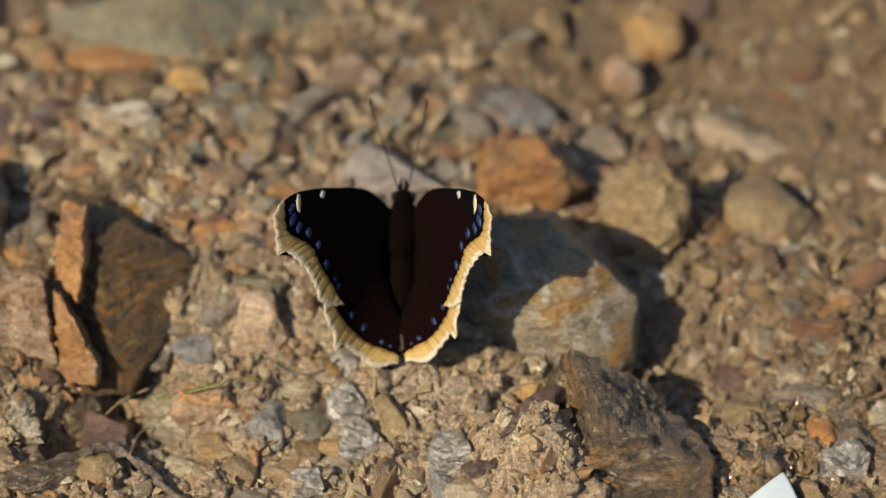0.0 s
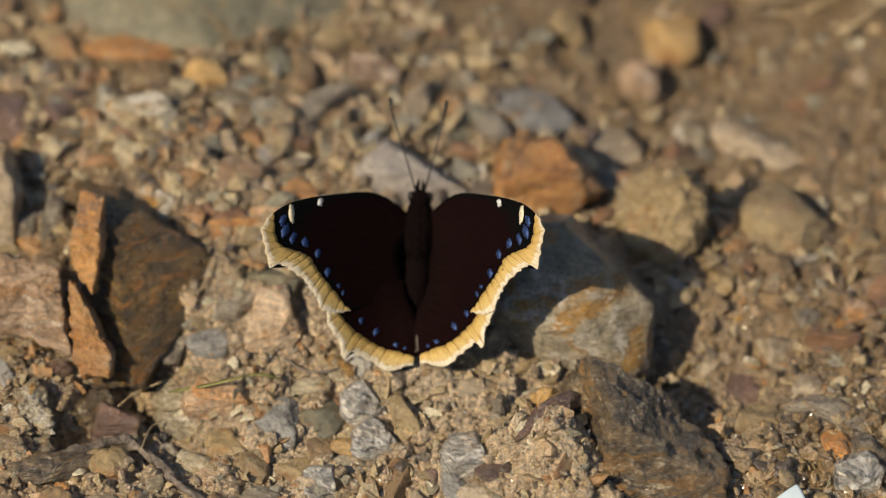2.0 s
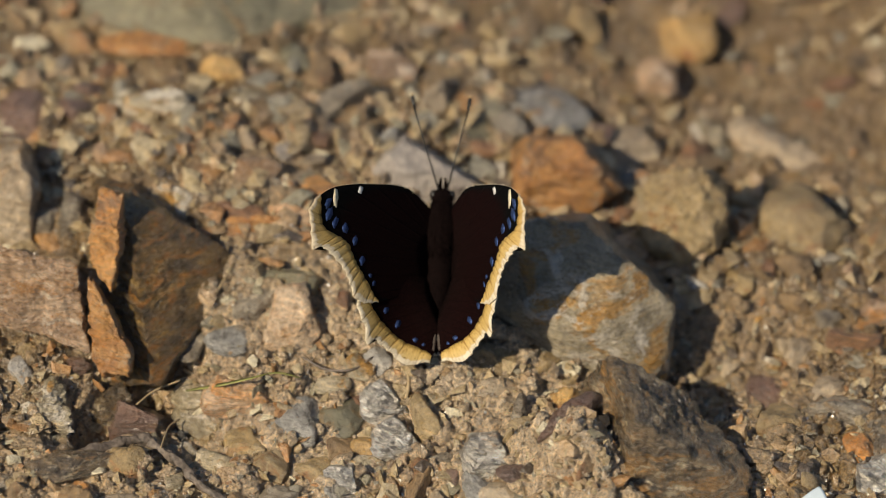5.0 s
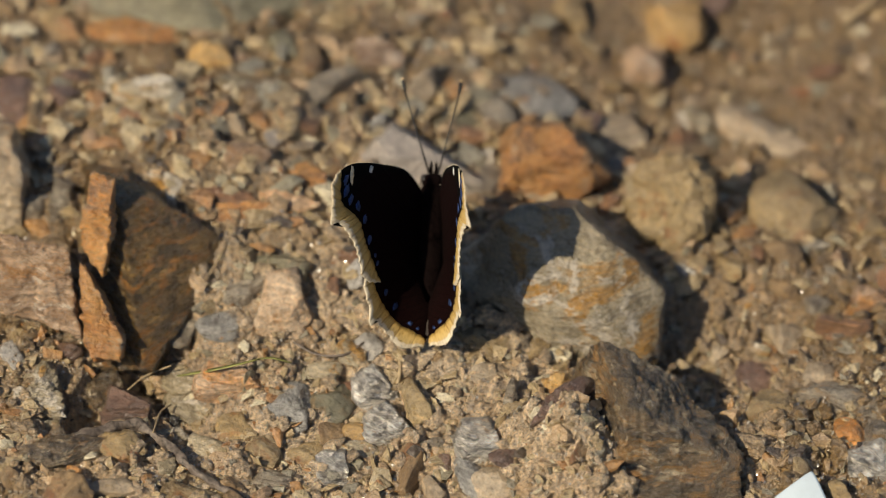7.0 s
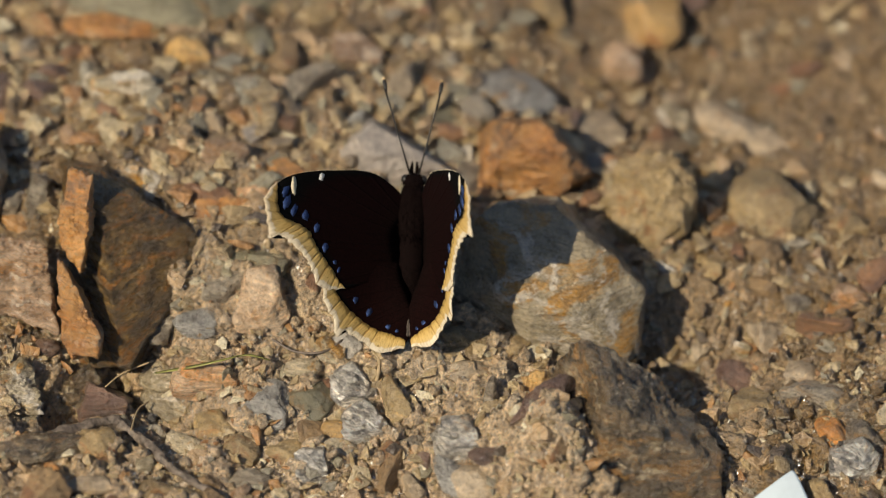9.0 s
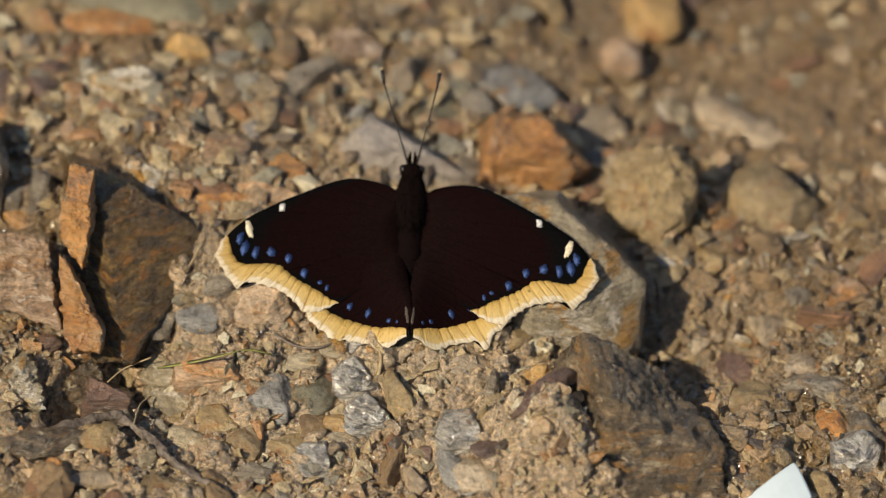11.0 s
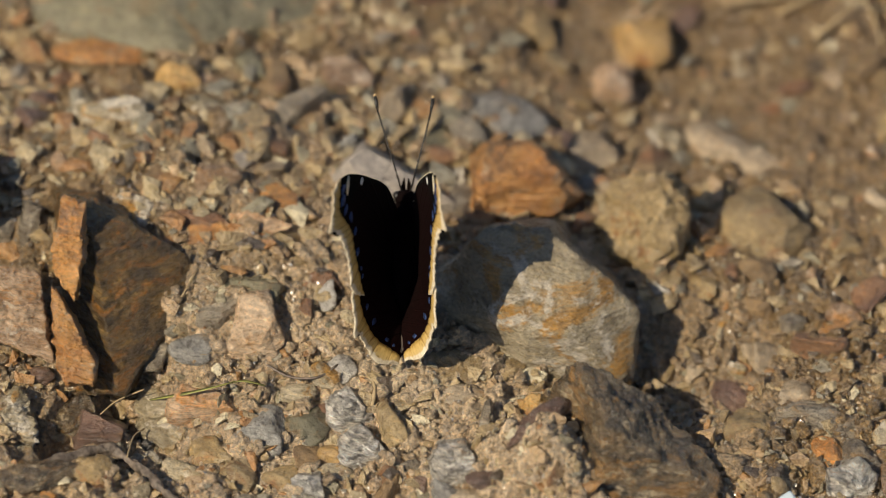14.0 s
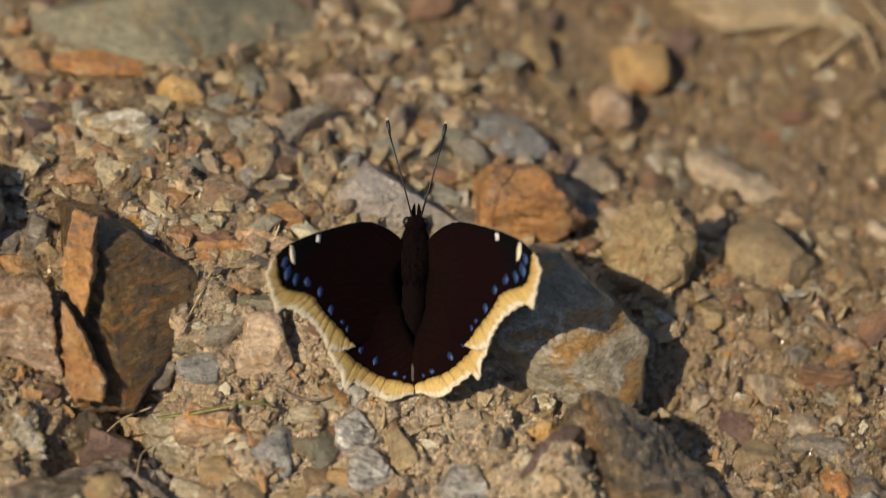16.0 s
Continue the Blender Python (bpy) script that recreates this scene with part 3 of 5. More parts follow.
# ---- the butterfly ----
HINGE = 2.2
COSTA = [(0.2, 7.4), (1.55, 8.9), (4.65, 10.2), (8.65, 10.85), (12.7, 10.1), (16.8, 8.7), (20.5, 7.4), (24.3, 5.8), (26.9, 4.5), (29.0, 3.1), (30.3, 2.0)]
FORE_MARGIN = [(30.3, 2.0), (31.3, 0.6), (32.2, -1.2), (31.3, -3.1), (30.1, -5.0), (28.9, -6.4), (27.3, -5.5), (24.45, -6.3), (21.9, -7.3), (19.8, -9.1), (18.1, -11.0), (15.8, -11.3), (12.0, -9.9)]
FORE_INNER = [(30.0, 1.7), (29.7, 0.9), (29.3, -0.9), (28.3, -2.3), (26.5, -2.7), (23.6, -2.7), (21.4, -3.15), (20.3, -4.15), (18.6, -5.6), (16.8, -6.7), (15.0, -7.9), (13.6, -9.0), (12.0, -9.8)]
HIND_FRONT = [(0.2, 0.0), (8.0, 0.0), (14.5, -3.0), (17.0, -7.0), (17.5, -9.6)]
HIND_MARGIN = [(17.5, -9.6), (17.3, -11.2), (16.4, -12.8), (14.6, -14.6), (13.5, -17.3), (11.9, -15.9), (9.8, -16.4), (7.3, -17.2), (5.1, -18.5), (3.4, -17.9), (1.5, -17.3)]
HIND_INNER = [(15.2, -8.4), (14.6, -9.7), (13.6, -10.8), (11.6, -12.0), (8.8, -13.2), (6.0, -14.4), (3.2, -15.2), (1.4, -15.9)]
FORE_BLUE = [(27.9, 1.4, 0.45, 0.8), (27.2, -0.2, 0.55, 0.95), (25.4, -0.9, 0.5, 0.8), (22.75, -0.95, 0.65, 0.6), (19.9, -2.0, 0.55, 0.75), (17.4, -4.45, 0.6, 0.85), (14.9, -6.2, 0.4, 0.4), (13.8, -7.2, 0.3, 0.6)]
HIND_BLUE = [(10.0, -10.1, 0.5, 0.65), (7.1, -11.7, 0.45, 0.8), (4.0, -13.8, 0.4, 0.4), (2.75, -14.4, 0.25, 0.3)]


def fore_height(u, v):
    return 0.1 * (v + 1) - 0.03 * u - 1.0 * math.exp(-((u - 29) ** 2 + (v + 7) ** 2) / 8)


def hind_height(u, v):
    return 0.1 * (v + 1) - 0.03 * u + 4.0 * math.exp(-(u / 5) ** 2) * min(1.0, max(0.0, (-v - 1.0) / 9.0)) - 0.1


def wing(name, label, side, fore, parent):
    """One wing, hinged on its root; side is 1 for the butterfly's right and -1 for its left."""
    v0, height = (4.0, fore_height) if fore else (-1.0, hind_height)
    rim = np.vstack([spline(COSTA, 60), spline(FORE_MARGIN, 90)[1:]] if fore else [spline(HIND_FRONT, 40), spline(HIND_MARGIN, 80)[1:]])
    root = np.stack([np.zeros(len(rim)), np.linspace(7.0, -3.0, len(rim)) if fore else np.linspace(0.0, -13.0, len(rim))], 1)
    inset = 0.985

    def place(u, v, lift):
        k = min(1.0, max(0.0, (v + 5.0) / 10.0)) if fore else 0.0
        return Vector((side * (u - 1.0), v + 0.016 * u + 0.95 * k * k * (3 - 2 * k) - v0, height(u, v) + lift)) * MM

    def sheet(nm, rows, lift, thick, mat, par, lab, across, wave=None, along=None):
        # rows: a list of equally long point rows, closed into a thin solid
        R, n = len(rows), len(rows[0])
        wave = wave if wave is not None else np.zeros(n)
        vs = [place(p[0], p[1], lift + d + w) for d in (0, -thick) for row in rows for p, w in zip(row, wave)]
        along = along if along is not None else np.linspace(0, 1, n)
        uv = [(along[i], across[j]) for j in range(R) for i in range(n)] * 2
        fs = []
        for j in range(R - 1):
            for i in range(n - 1):
                q = (j * n + i, j * n + i + 1, (j + 1) * n + i + 1, (j + 1) * n + i)
                fs += [q if side > 0 else q[::-1], tuple(k + R * n for k in (q[::-1] if side > 0 else q))]
        edge = [i for i in range(n)] + [j * n + n - 1 for j in range(1, R)] + [(R - 1) * n + i for i in range(n - 2, -1, -1)] + [j * n for j in range(R - 2, 0, -1)]
        for a, b in zip(edge, edge[1:] + edge[:1]):
            fs.append((a, b, b + R * n, a + R * n) if side < 0 else (b, a, a + R * n, b + R * n))
        return link_mesh(nm, vs, fs, mat, par, lab, uvs=uv)

    steps = [0.0, 0.15, 0.3, 0.45, 0.6, 0.72, 0.82, 0.91, 1.0]
    rows = [root + (rim - root) * inset * s for s in steps]
    lift = 0.2 if fore else 0.0
    ob = sheet(name, rows, lift, 0.1, WING, parent, label, steps)
    inner, outer = (spline(FORE_INNER, 320), spline(FORE_MARGIN, 320)) if fore else (spline(HIND_INNER, 320), spline(HIND_MARGIN, 320))
    # a scalloped, slightly frayed rim and an uneven inner line
    rng = np.random.default_rng(3 if fore else 4)
    k = np.arange(320)
    veins = 15 if fore else 9
    along = k / 319.0 + 0.022 * np.sin(k / 29.0) + 0.013 * np.sin(k / 12.1 + 1.0)
    cell = np.abs((along * veins) % 1.0 - 0.5) * 2
    fray = 0.3 * cell ** 2 - 0.12 + rng.normal(0, 0.045, 320)
    wav = 0.16 * cell ** 2 + rng.normal(0, 0.05, 320)
    ribs = 0.13 * (1 - cell ** 4) - 0.07
    way = outer - inner
    way /= np.linalg.norm(way, axis=1)[:, None] + 1e-6
    outer, inner = outer + way * fray[:, None], inner + way * wav[:, None]
    acr = [0.0, 0.25, 0.5, 0.75, 1.0]
    sheet("border", [inner + (outer - inner) * s for s in acr], lift + 0.16, 0.26, BORDER_FORE if fore else BORDER, ob, "cream yellow border with dark vein lines", acr, ribs, along)

    def mark(nm, lab, mat, u, v, a, b, turn, seed):
        g = np.random.default_rng(seed)
        ring = [(u + (a * math.cos(t) * math.cos(turn) - b * math.sin(t) * math.sin(turn)) * w, v + (a * math.cos(t) * math.sin(turn) + b * math.sin(t) * math.cos(turn)) * w)
                for t, w in zip(np.linspace(0, 2 * math.pi, 14, endpoint=False), g.uniform(0.75, 1.2, 14))]
        n = len(ring)
        vs = [place(*p, lift + 0.07) for p in ring] + [place(*p, lift - 0.02) for p in ring] + [place(u, v, lift + 0.09)]
        fs = [(i, (i + 1) % n, 2 * n) for i in range(n)] + [(i, i + n, (i + 1) % n + n, (i + 1) % n) for i in range(n)]
        if side < 0:
            fs = [f[::-1] for f in fs]
        link_mesh(nm, vs, fs, mat, ob, lab)

    for i, (u, v, a, b) in enumerate(FORE_BLUE if fore else HIND_BLUE):
        mark("spot", "violet-blue spot", BLUE, u, v, a * (1.25 if u > 22 else 1.0), b * (1.3 if u > 22 else 1.05), radians(25), i)
    if fore:
        mark("fleck", "white costal fleck", FLECK, 20.4, 6.15, 0.5, 0.75, 0.35, 21)
        mark("fleck", "cream white costal fleck", PALE, 26.25, 2.65, 0.62, 1.5, -0.25, 22)
        mark("tip", "dusky worn tip", TAILDARK, 28.9, -5.6, 0.55, 0.8, -0.4, 23)
        # pale scales along the leading edge
        g = np.random.default_rng(9)
        line = spline(COSTA[2:10], 70)
        vs, fs = [], []
        for p in line:
            if g.uniform() < 0.62:
                c, r = place(p[0], p[1] - 0.12, lift + 0.1), g.uniform(0.05, 0.13) * MM
                b0 = len(vs)
                vs += [c + Vector(d) * r for d in ((1, 0, 0), (-1, 0, 0), (0, 1, 0), (0, -1, 0), (0, 0, 1), (0, 0, -1))]
                fs += [tuple(b0 + q for q in f) for f in ((0, 2, 4), (2, 1, 4), (1, 3, 4), (3, 0, 4), (2, 0, 5), (1, 2, 5), (3, 1, 5), (0, 3, 5))]
        link_mesh("edge_scales", vs, fs, PALE, ob, "pale scales on the leading edge")
    else:
        mark("fringe", "grey hairs along the inner edge", GREYHAIR, 1.05, -13.6, 0.28, 1.5, 0.0, 24)
    return ob


def blob(name, at, semi, mat, parent, label="", fuzz=0.0, detail=4, seed=1):
    dirs, faces = DIRS[detail]
    p = dirs * (1 + lumps(dirs, 2.5, fuzz, 3, seed) + lumps(dirs, 9.0, fuzz, 2, seed + 3))[:, None] if fuzz else dirs
    return link_mesh(name, (p * semi + np.array(at)) * MM, faces, mat, parent, label)


def hairs(name, parent, centre, semi, count, length, seed, front=-2.0):
    """Fur as thin spikes standing on an ellipsoid, swept backwards."""
    g = np.random.default_rng(seed)
    vs, fs = [], []
    while len(fs) < count * 3:
        d = g.normal(size=3)
        d /= np.linalg.norm(d)
        if d[2] < -0.5 or d[1] < front:
            continue
        base = np.array(centre) + d * semi
        tip = base + (d * 0.8 + np.array((0, -0.7, 0.1)) + g.normal(0, 0.25, 3)) * length * g.uniform(0.6, 1.2)
        s = np.cross(d, g.normal(size=3))
        s = s / np.linalg.norm(s) * 0.07
        w = np.cross(d, s)
        b0 = len(vs)
        vs += [base + s, base - 0.5 * s + 0.87 * w, base - 0.5 * s - 0.87 * w, tip]
        fs += [(b0, b0 + 1, b0 + 3), (b0 + 1, b0 + 2, b0 + 3), (b0 + 2, b0, b0 + 3)]
    return link_mesh(name, np.array(vs) * MM, fs, FUR, parent)


def butterfly():
    ob = new("butterfly")
    tagged(ob, "dark maroon butterfly with cream wing borders, basking on gravel", "butterfly")
    thorax = blob("thorax", (0, 7.2, 0.1), (2.75, 6.2, 2.4), FUR, ob, "furry dark brown thorax", 0.06)
    hairs("fur", thorax, (0, 7.2, 0.1), (2.65, 6.0, 2.3), 1300, 0.75, 5)
    n, ring = 34, 16
    vs, fs = [], []
    for i in range(n):
        s = i / (n - 1)
        r = 2.4 * math.sin(math.pi * min(1, 0.34 + 0.66 * s)) ** 0.6 * (1 - 0.4 * s) * (1 + 0.05 * math.sin(s * 44)) + 0.12
        for k in range(ring):
            a = 2 * math.pi * k / ring
            vs.append((r * math.cos(a) * MM, (4.8 - 19.4 * s) * MM, (r * 0.9 * math.sin(a) - 0.6 * s - 0.7) * MM))
    for i in range(n - 1):
        for k in range(ring):
            fs.append((i * ring + k, (i + 1) * ring + k, (i + 1) * ring + (k + 1) % ring, i * ring + (k + 1) % ring))
    fs += [tuple(range(ring)), tuple(range((n - 1) * ring, n * ring))[::-1]]
    abdomen = link_mesh("abdomen", vs, fs, FUR, ob, "dark ringed abdomen")
    hairs("fur", abdomen, (0, -2.0, -0.8), (2.0, 7.0, 1.7), 400, 0.4, 6)
    head = blob("head", (0, 13.0, 0.3), (1.9, 1.6, 1.6), FUR, ob, "furry black head", 0.08)
    hairs("fur", head, (0, 12.9, 0.3), (1.5, 1.4, 1.4), 260, 0.9, 7)
    for s in (-1, 1):
        blob("eye", (s * 1.5, 13.5, 0.4), (0.7, 0.85, 0.85), CHITIN, head, "glossy dark compound eye", detail=3)
        tube("palp", [(s * 0.45, 13.9, 0.2), (s * 0.5, 15.2, 0.5), (s * 0.35, 16.6, 0.9)], [0.42, 0.4, 0.1], FUR, 8, head, "furry palp")
    for s, tipx in ((-1, -5.8), (1, 3.9)):
        ant = tube("antenna", [(s * 0.7, 14.0, 1.0), (s * 0.7 + (tipx - s * 0.7) * 0.35, 18.7, 3.3), (s * 0.7 + (tipx - s * 0.7) * 0.7, 23.5, 5.2), (tipx * 0.95, 27.0, 6.2)], [0.17, 0.14, 0.14, 0.16], CHITIN, 8, ob, "thin dark antenna")
        tube("club", [(tipx * 0.93, 26.7, 6.1), (tipx * 0.97, 27.8, 6.3), (tipx * 1.0, 28.7, 6.4), (tipx * 1.01, 29.1, 6.4)], [0.17, 0.34, 0.34, 0.24], CHITIN, 10, ant, "dark antenna club")
        blob("tip", (tipx * 1.012, 29.25, 6.4), (0.27, 0.3, 0.27), TIP, ant, "tawny tip", detail=2)
    for s in (-1, 1):
        for y0, y1, zf in ((9.5, 15.0, -11.5), (6.0, 6.5, -9.5)):
            tube("leg", [(s * 1.2, y0, -1.6), (s * 2.2, (y0 + y1) / 2 - 1.5, -3.2), (s * 3.0, y1 - 2.5, zf * 0.6), (s * 3.3, y1 - 2.0, zf)], [0.3, 0.26, 0.2, 0.12], CHITIN, 7, ob, "thin black leg")
    hl = wing("hindwing", "maroon hindwing with a toothed cream border", -1, False, ob)
    hr = wing("hindwing", "maroon hindwing with a toothed cream border", 1, False, ob)
    fl = wing("forewing", "maroon forewing with cream border and blue spots", -1, True, ob)
    fr = wing("forewing", "maroon forewing with cream border and blue spots", 1, True, ob)
    return ob, fl, fr, hl, hr


BUTTERFLY, WING_FL, WING_FR, WING_HL, WING_HR = butterfly()

# ---- single stones (mm: middle, semi-axes; degrees of turn) ----
stone("boulder", "dark brown schist boulder with rust streaks, half buried in earth", DARK, (36.2, -22.3, -3.2), (31.5, 31.5, 31.5), 0, 3, cuts=((15, 60, 0.36), (138, 17, 0.43), (90, 3, 0.26), (83, -7, 0.19), (200, 30, 0.3), (53, -30, 0.15), (-80, 42, 0.46), (1, -9, 0.6), (135, -61, 0.38)), knobs=0.1)
stone("clod", "sandy earth clinging to the flank of a dark boulder", SOIL, (29.6, -33.5, -1.0), (3.2, 5.4, 4.0), 12, 61, knobs=0.2)
hewn("boulder", "large grey-tan weathered rock with an ochre foot", OLIVE, (25, 4.5, -1), ((95, 4, 17), (48, 8, 14), (-3, 5, 17), (-25, 38, 16), (130, 6, 17.6), (180, 8, 17.3), (-90, 0, 13), (110, 70, 8.3), (-90, 58, 8.8), (-140, 50, 8.5), (20, 62, 10.8), (165, 50, 10.5)), 5, 0.09)
hewn("boulder", "dark brown boulder with rust stains and a sloping face", RUSTDARK, (-49.2, 8.4, -1.4), ((57, 4, 13.9), (-30, 4, 13.9), (-95, 0, 16), (95, 4, 17.4), (180, 8, 6.5), (33, 60, 10), (175, 50, 8), (80, 40, 14)), 12, 0.07)
stone("slab", "upright rust-orange slab of schist", ORANGE, (-54.4, 6.7, 11.6), (13.1, 13.1, 13.1), 0, 41, cuts=((-110, 50, 0.15), (63, 40, 0.59), (-6, 5, 0.19), (-13, 6, 0.21), (-165, -26, 0.23), (-156, -30, 0.29), (170, 5, 0.2), (174, -12, 0.16), (70, -50, 0.15)), knobs=0.13)
stone("slab", "upright orange shard of schist with a pale broken foot", ORANGE, (-52.8, -8.3, 3.3), (14.3, 14.3, 14.3), 0, 46, cuts=((-110, 50, 0.17), (22, 29, 0.18), (17, 27, 0.16), (-6, 12, 0.25), (-93, -49, 0.4), (-172, -21, 0.2), (177, -14, 0.2), (70, -50, 0.17)), knobs=0.13)
stone("block", "pinkish tan block with sparkling grain", PINK, (-64.2, 2.1, 2.0), (19.2, 19.2, 19.2), 0, 15, cuts=((-95, 48, 0.42), (79, 22, 0.2), (29, 14, 0.31), (8, 5, 0.31), (-111, -51, 0.28), (85, -48, 0.42)), knobs=0.12)
hewn("rock", "rust-orange angular rock behind the butterfly", ORANGE, (22.3, 37.3, 0.2), ((175, 4, 7.4), (140, 15, 7.2), (95, 5, 7.0), (45, 5, 7.2), (-48, 5, 8.6), (-92, 0, 7.4), (-88, 62, 4.4), (80, 58, 5.2), (5, 45, 8), (170, 48, 6.4)), 7)
hewn("rock", "pale lilac-grey angular stone", LILAC, (0.5, 35.4, 1.0), ((132, 5, 8), (61, 6, 3.4), (8, 5, 11), (190, 5, 9.5), (-90, 0, 8), (-75, 68, 3.4), (70, 60, 3.6), (190, 50, 7)), 8)
stone("rock", "lumpy tan rock casting a long shadow", TAN, (44.3, 28.6, 0.6), (6.1, 5.6, 8.2), 12, 9, cuts=((-123, 50, 0.66),), knobs=0.15)
stone("rock", "weathered olive-tan rounded rock", TAN, (65.3, 31.5, -4.4), (7.0, 7.8, 4.4), 0, 10, cuts=((-110, 31, 0.66),))
stone("slab", "long pale cream slab of stone", CREAM, (64.9, 53.0, -7.7), (11.0, 4.4, 2.0), -35, 13)
hewn("rock", "pale cream rock with ochre patches", CREAM, (-71.5, 25.6, 1.4), ((20, 5, 5.3), (-2, 5, 5), (90, 5, 9.5), (-90, 0, 8), (180, 5, 8), (-120, 64, 8), (130, 64, 8), (-170, 70, 8.5)), 16, 0.1)
hewn("sliver", "grey fibrous sliver of slate", GREY, (-61.3, 18.1, 2.6), ((172, 5, 1.4), (-12, 5, 1.5), (75, 5, 5.4), (-100, 5, 5), (-25, 60, 1.2), (170, 60, 1.0)), 17)
stone("rock", "small grey crumbly slate stone set in sandy earth", GREY, (-65.4, 19.2, 1.6), (2.6, 3.2, 3.0), 0, 18)
hewn("stone", "pinkish cream pebble standing up from the earth", PALEPINK, (-22.4, -1.4, -0.1), ((100, 4, 7.6), (165, 5, 4.3), (20, 5, 4.8), (-25, 5, 4.8), (-100, 0, 7.6), (-145, 5, 5), (55, 35, 5.4), (140, 35, 5.4), (-80, 64, 3.0), (120, 66, 2.8), (0, 52, 3.6)), 19)
stone("stone", "olive-grey stone half buried in earth", GREENGREY, (-23.3, 6.8, 0.9), (5.6, 4.6, 2.8), -18, 20, cuts=((-100, 55, 0.6),))
stone("slab", "flat layered rust-brown slab", RUST, (-34.0, 21.4, 4.4), (6.6, 2.8, 1.1), -6, 21, lean=18)
stone("slab", "thin rust-orange flake of schist", ORANGE, (-28.0, 18.8, 4.3), (6.8, 2.0, 0.9), 3, 221, lean=22)
stone("slab", "thin tan flake of layered schist", STRIPED, (-23.0, 22.2, 4.2), (5.4, 2.0, 0.9), -4, 222, lean=15)
hewn("stone", "pinkish orange striped schist pebble", STRIPED, (-31.6, -14.3, -4.4), ((80, 5, 3.4), (45, 5, 4.4), (-15, 5, 5.9), (-60, 5, 3.9), (-100, 0, 3.4), (180, 5, 5.2), (140, 5, 4.6), (-80, 64, 2.2), (95, 66, 2.2)), 22)
stone("stone", "blue-grey schist pebble set in sandy earth", BLUEGREY, (-20.6, -19.3, -4.4), (3.5, 4.7, 2.6), -24, 23, cuts=((-89, 33, 0.66),))
hewn("stone", "glittering silver mica schist chip", SILVER, (-5.9, -16.3, -3.1), ((130, 5, 4.7), (45, 5, 3.2), (-5, 5, 4.4), (-45, 5, 4.9), (-130, 0, 3.2), (180, 5, 4.4), (-70, 62, 2.3), (115, 64, 2.1), (20, 52, 2.9)), 24, 0.05)
hewn("stone", "glittering silver mica schist chip", SILVER, (-3.7, -23.3, -4.5), ((130, 5, 4.7), (45, 5, 3.2), (-5, 5, 4.4), (-45, 5, 4.9), (-130, 0, 3.2), (180, 5, 4.4), (-70, 62, 2.3), (115, 64, 2.1), (20, 52, 2.9)), 25, 0.05)
stone("stone", "flat olive-grey pebble set in sandy earth", OLIVE, (-8.7, -27.7, -5.6), (4.4, 2.2, 1.3), -12, 26, cuts=((-109, 34, 0.66),))
stone("stone", "smooth tan pebble set in sandy earth", TAN, (0.5, -18.0, -2.9), (2.2, 4.8, 2.4), 12, 27, cuts=((-107, 34, 0.66),))
hewn("stone", "silver-grey schist stone set in sandy earth", SILVER, (11.1, -29.8, -0.5), ((100, 5, 4.6), (30, 5, 3.8), (-35, 5, 4.6), (-100, 0, 4.4), (190, 5, 3.9), (150, 8, 4.2), (-80, 60, 2.5), (100, 62, 2.3), (170, 55, 2.9)), 28, 0.05)
stone("stone", "blue-grey schist chip set in sandy earth", BLUEGREY, (10.3, -35.5, -2.2), (2.2, 4.6, 2.3), 18, 29, cuts=((-112, 36, 0.66),))
stone("stone", "cream rounded pebble set in sandy earth", CREAM, (13.7, -37.0, -1.2), (3.6, 3.3, 2.0), 18, 30, cuts=((-133, 34, 0.66),))
stone("stone", "dark maroon pebble set in sandy earth", MAROON, (15.3, -33.3, 1.3), (2.7, 2.3, 1.6), -18, 31)
stone("stone", "small dark maroon pebble", MAROON, (5.8, -31.2, -3.3), (1.5, 1.5, 1.2), 0, 32)
hewn("stone", "maroon-brown pointed stone set in sandy earth", MAROON, (-48.2, -18.4, -6.4), ((70, 5, 2.4), (20, 5, 4.4), (-20, 5, 4), (-80, 0, 2.6), (200, 5, 4.6), (160, 5, 3.6), (-85, 64, 1.7), (90, 64, 1.7)), 33)
stone("slab", "dark brown slate slab", DARK, (-58.9, -31.9, -2.4), (7.3, 3.7, 2.2), 7, 34)
stone("stone", "glossy black stone chip", BLACK, (-39.5, -16.7, -10.4), (2.5, 3.6, 2.1), -40, 35)
stone("stone", "greenish grey layered stone", OLIVE, (-33.6, -27.5, -7.1), (4.2, 2.8, 1.4), -33, 36, cuts=((-74, 30, 0.66),))
stone("stone", "flat tan pebble set in sandy earth", TAN, (-29.4, -22.9, -6.5), (3.3, 3.2, 1.6), -24, 37, cuts=((-88, 31, 0.66),))
stone("stone", "sandy tan pebble set in sandy earth", TAN, (-24.4, -28.7, -5.6), (3.1, 3.1, 1.9), -10, 38, cuts=((-102, 36, 0.66),))
stone("stone", "grey-green pebble lying in sandy earth", GREY, (-23.1, -34.9, -5.7), (2.9, 2.4, 1.4), 12, 39, cuts=((-129, 34, 0.66),))
stone("stone", "oval olive-grey pebble set in sandy earth", OLIVE, (-10.8, -8.4, -1.5), (2.2, 2.4, 1.5), 35, 40, cuts=((-144, 38, 0.66),))
stone("stone", "flat grey-tan pebble set in sandy earth", OLIVE, (-14.9, -11.6, -2.6), (3.1, 1.7, 1.0), 5, 41, cuts=((-133, 30, 0.66),))
stone("stone", "small pale grey stone set in earth", WHITE, (-7.6, -6.5, -1.1), (2.2, 3.2, 1.0), 14, 42, cuts=((-117, 22, 0.66),))
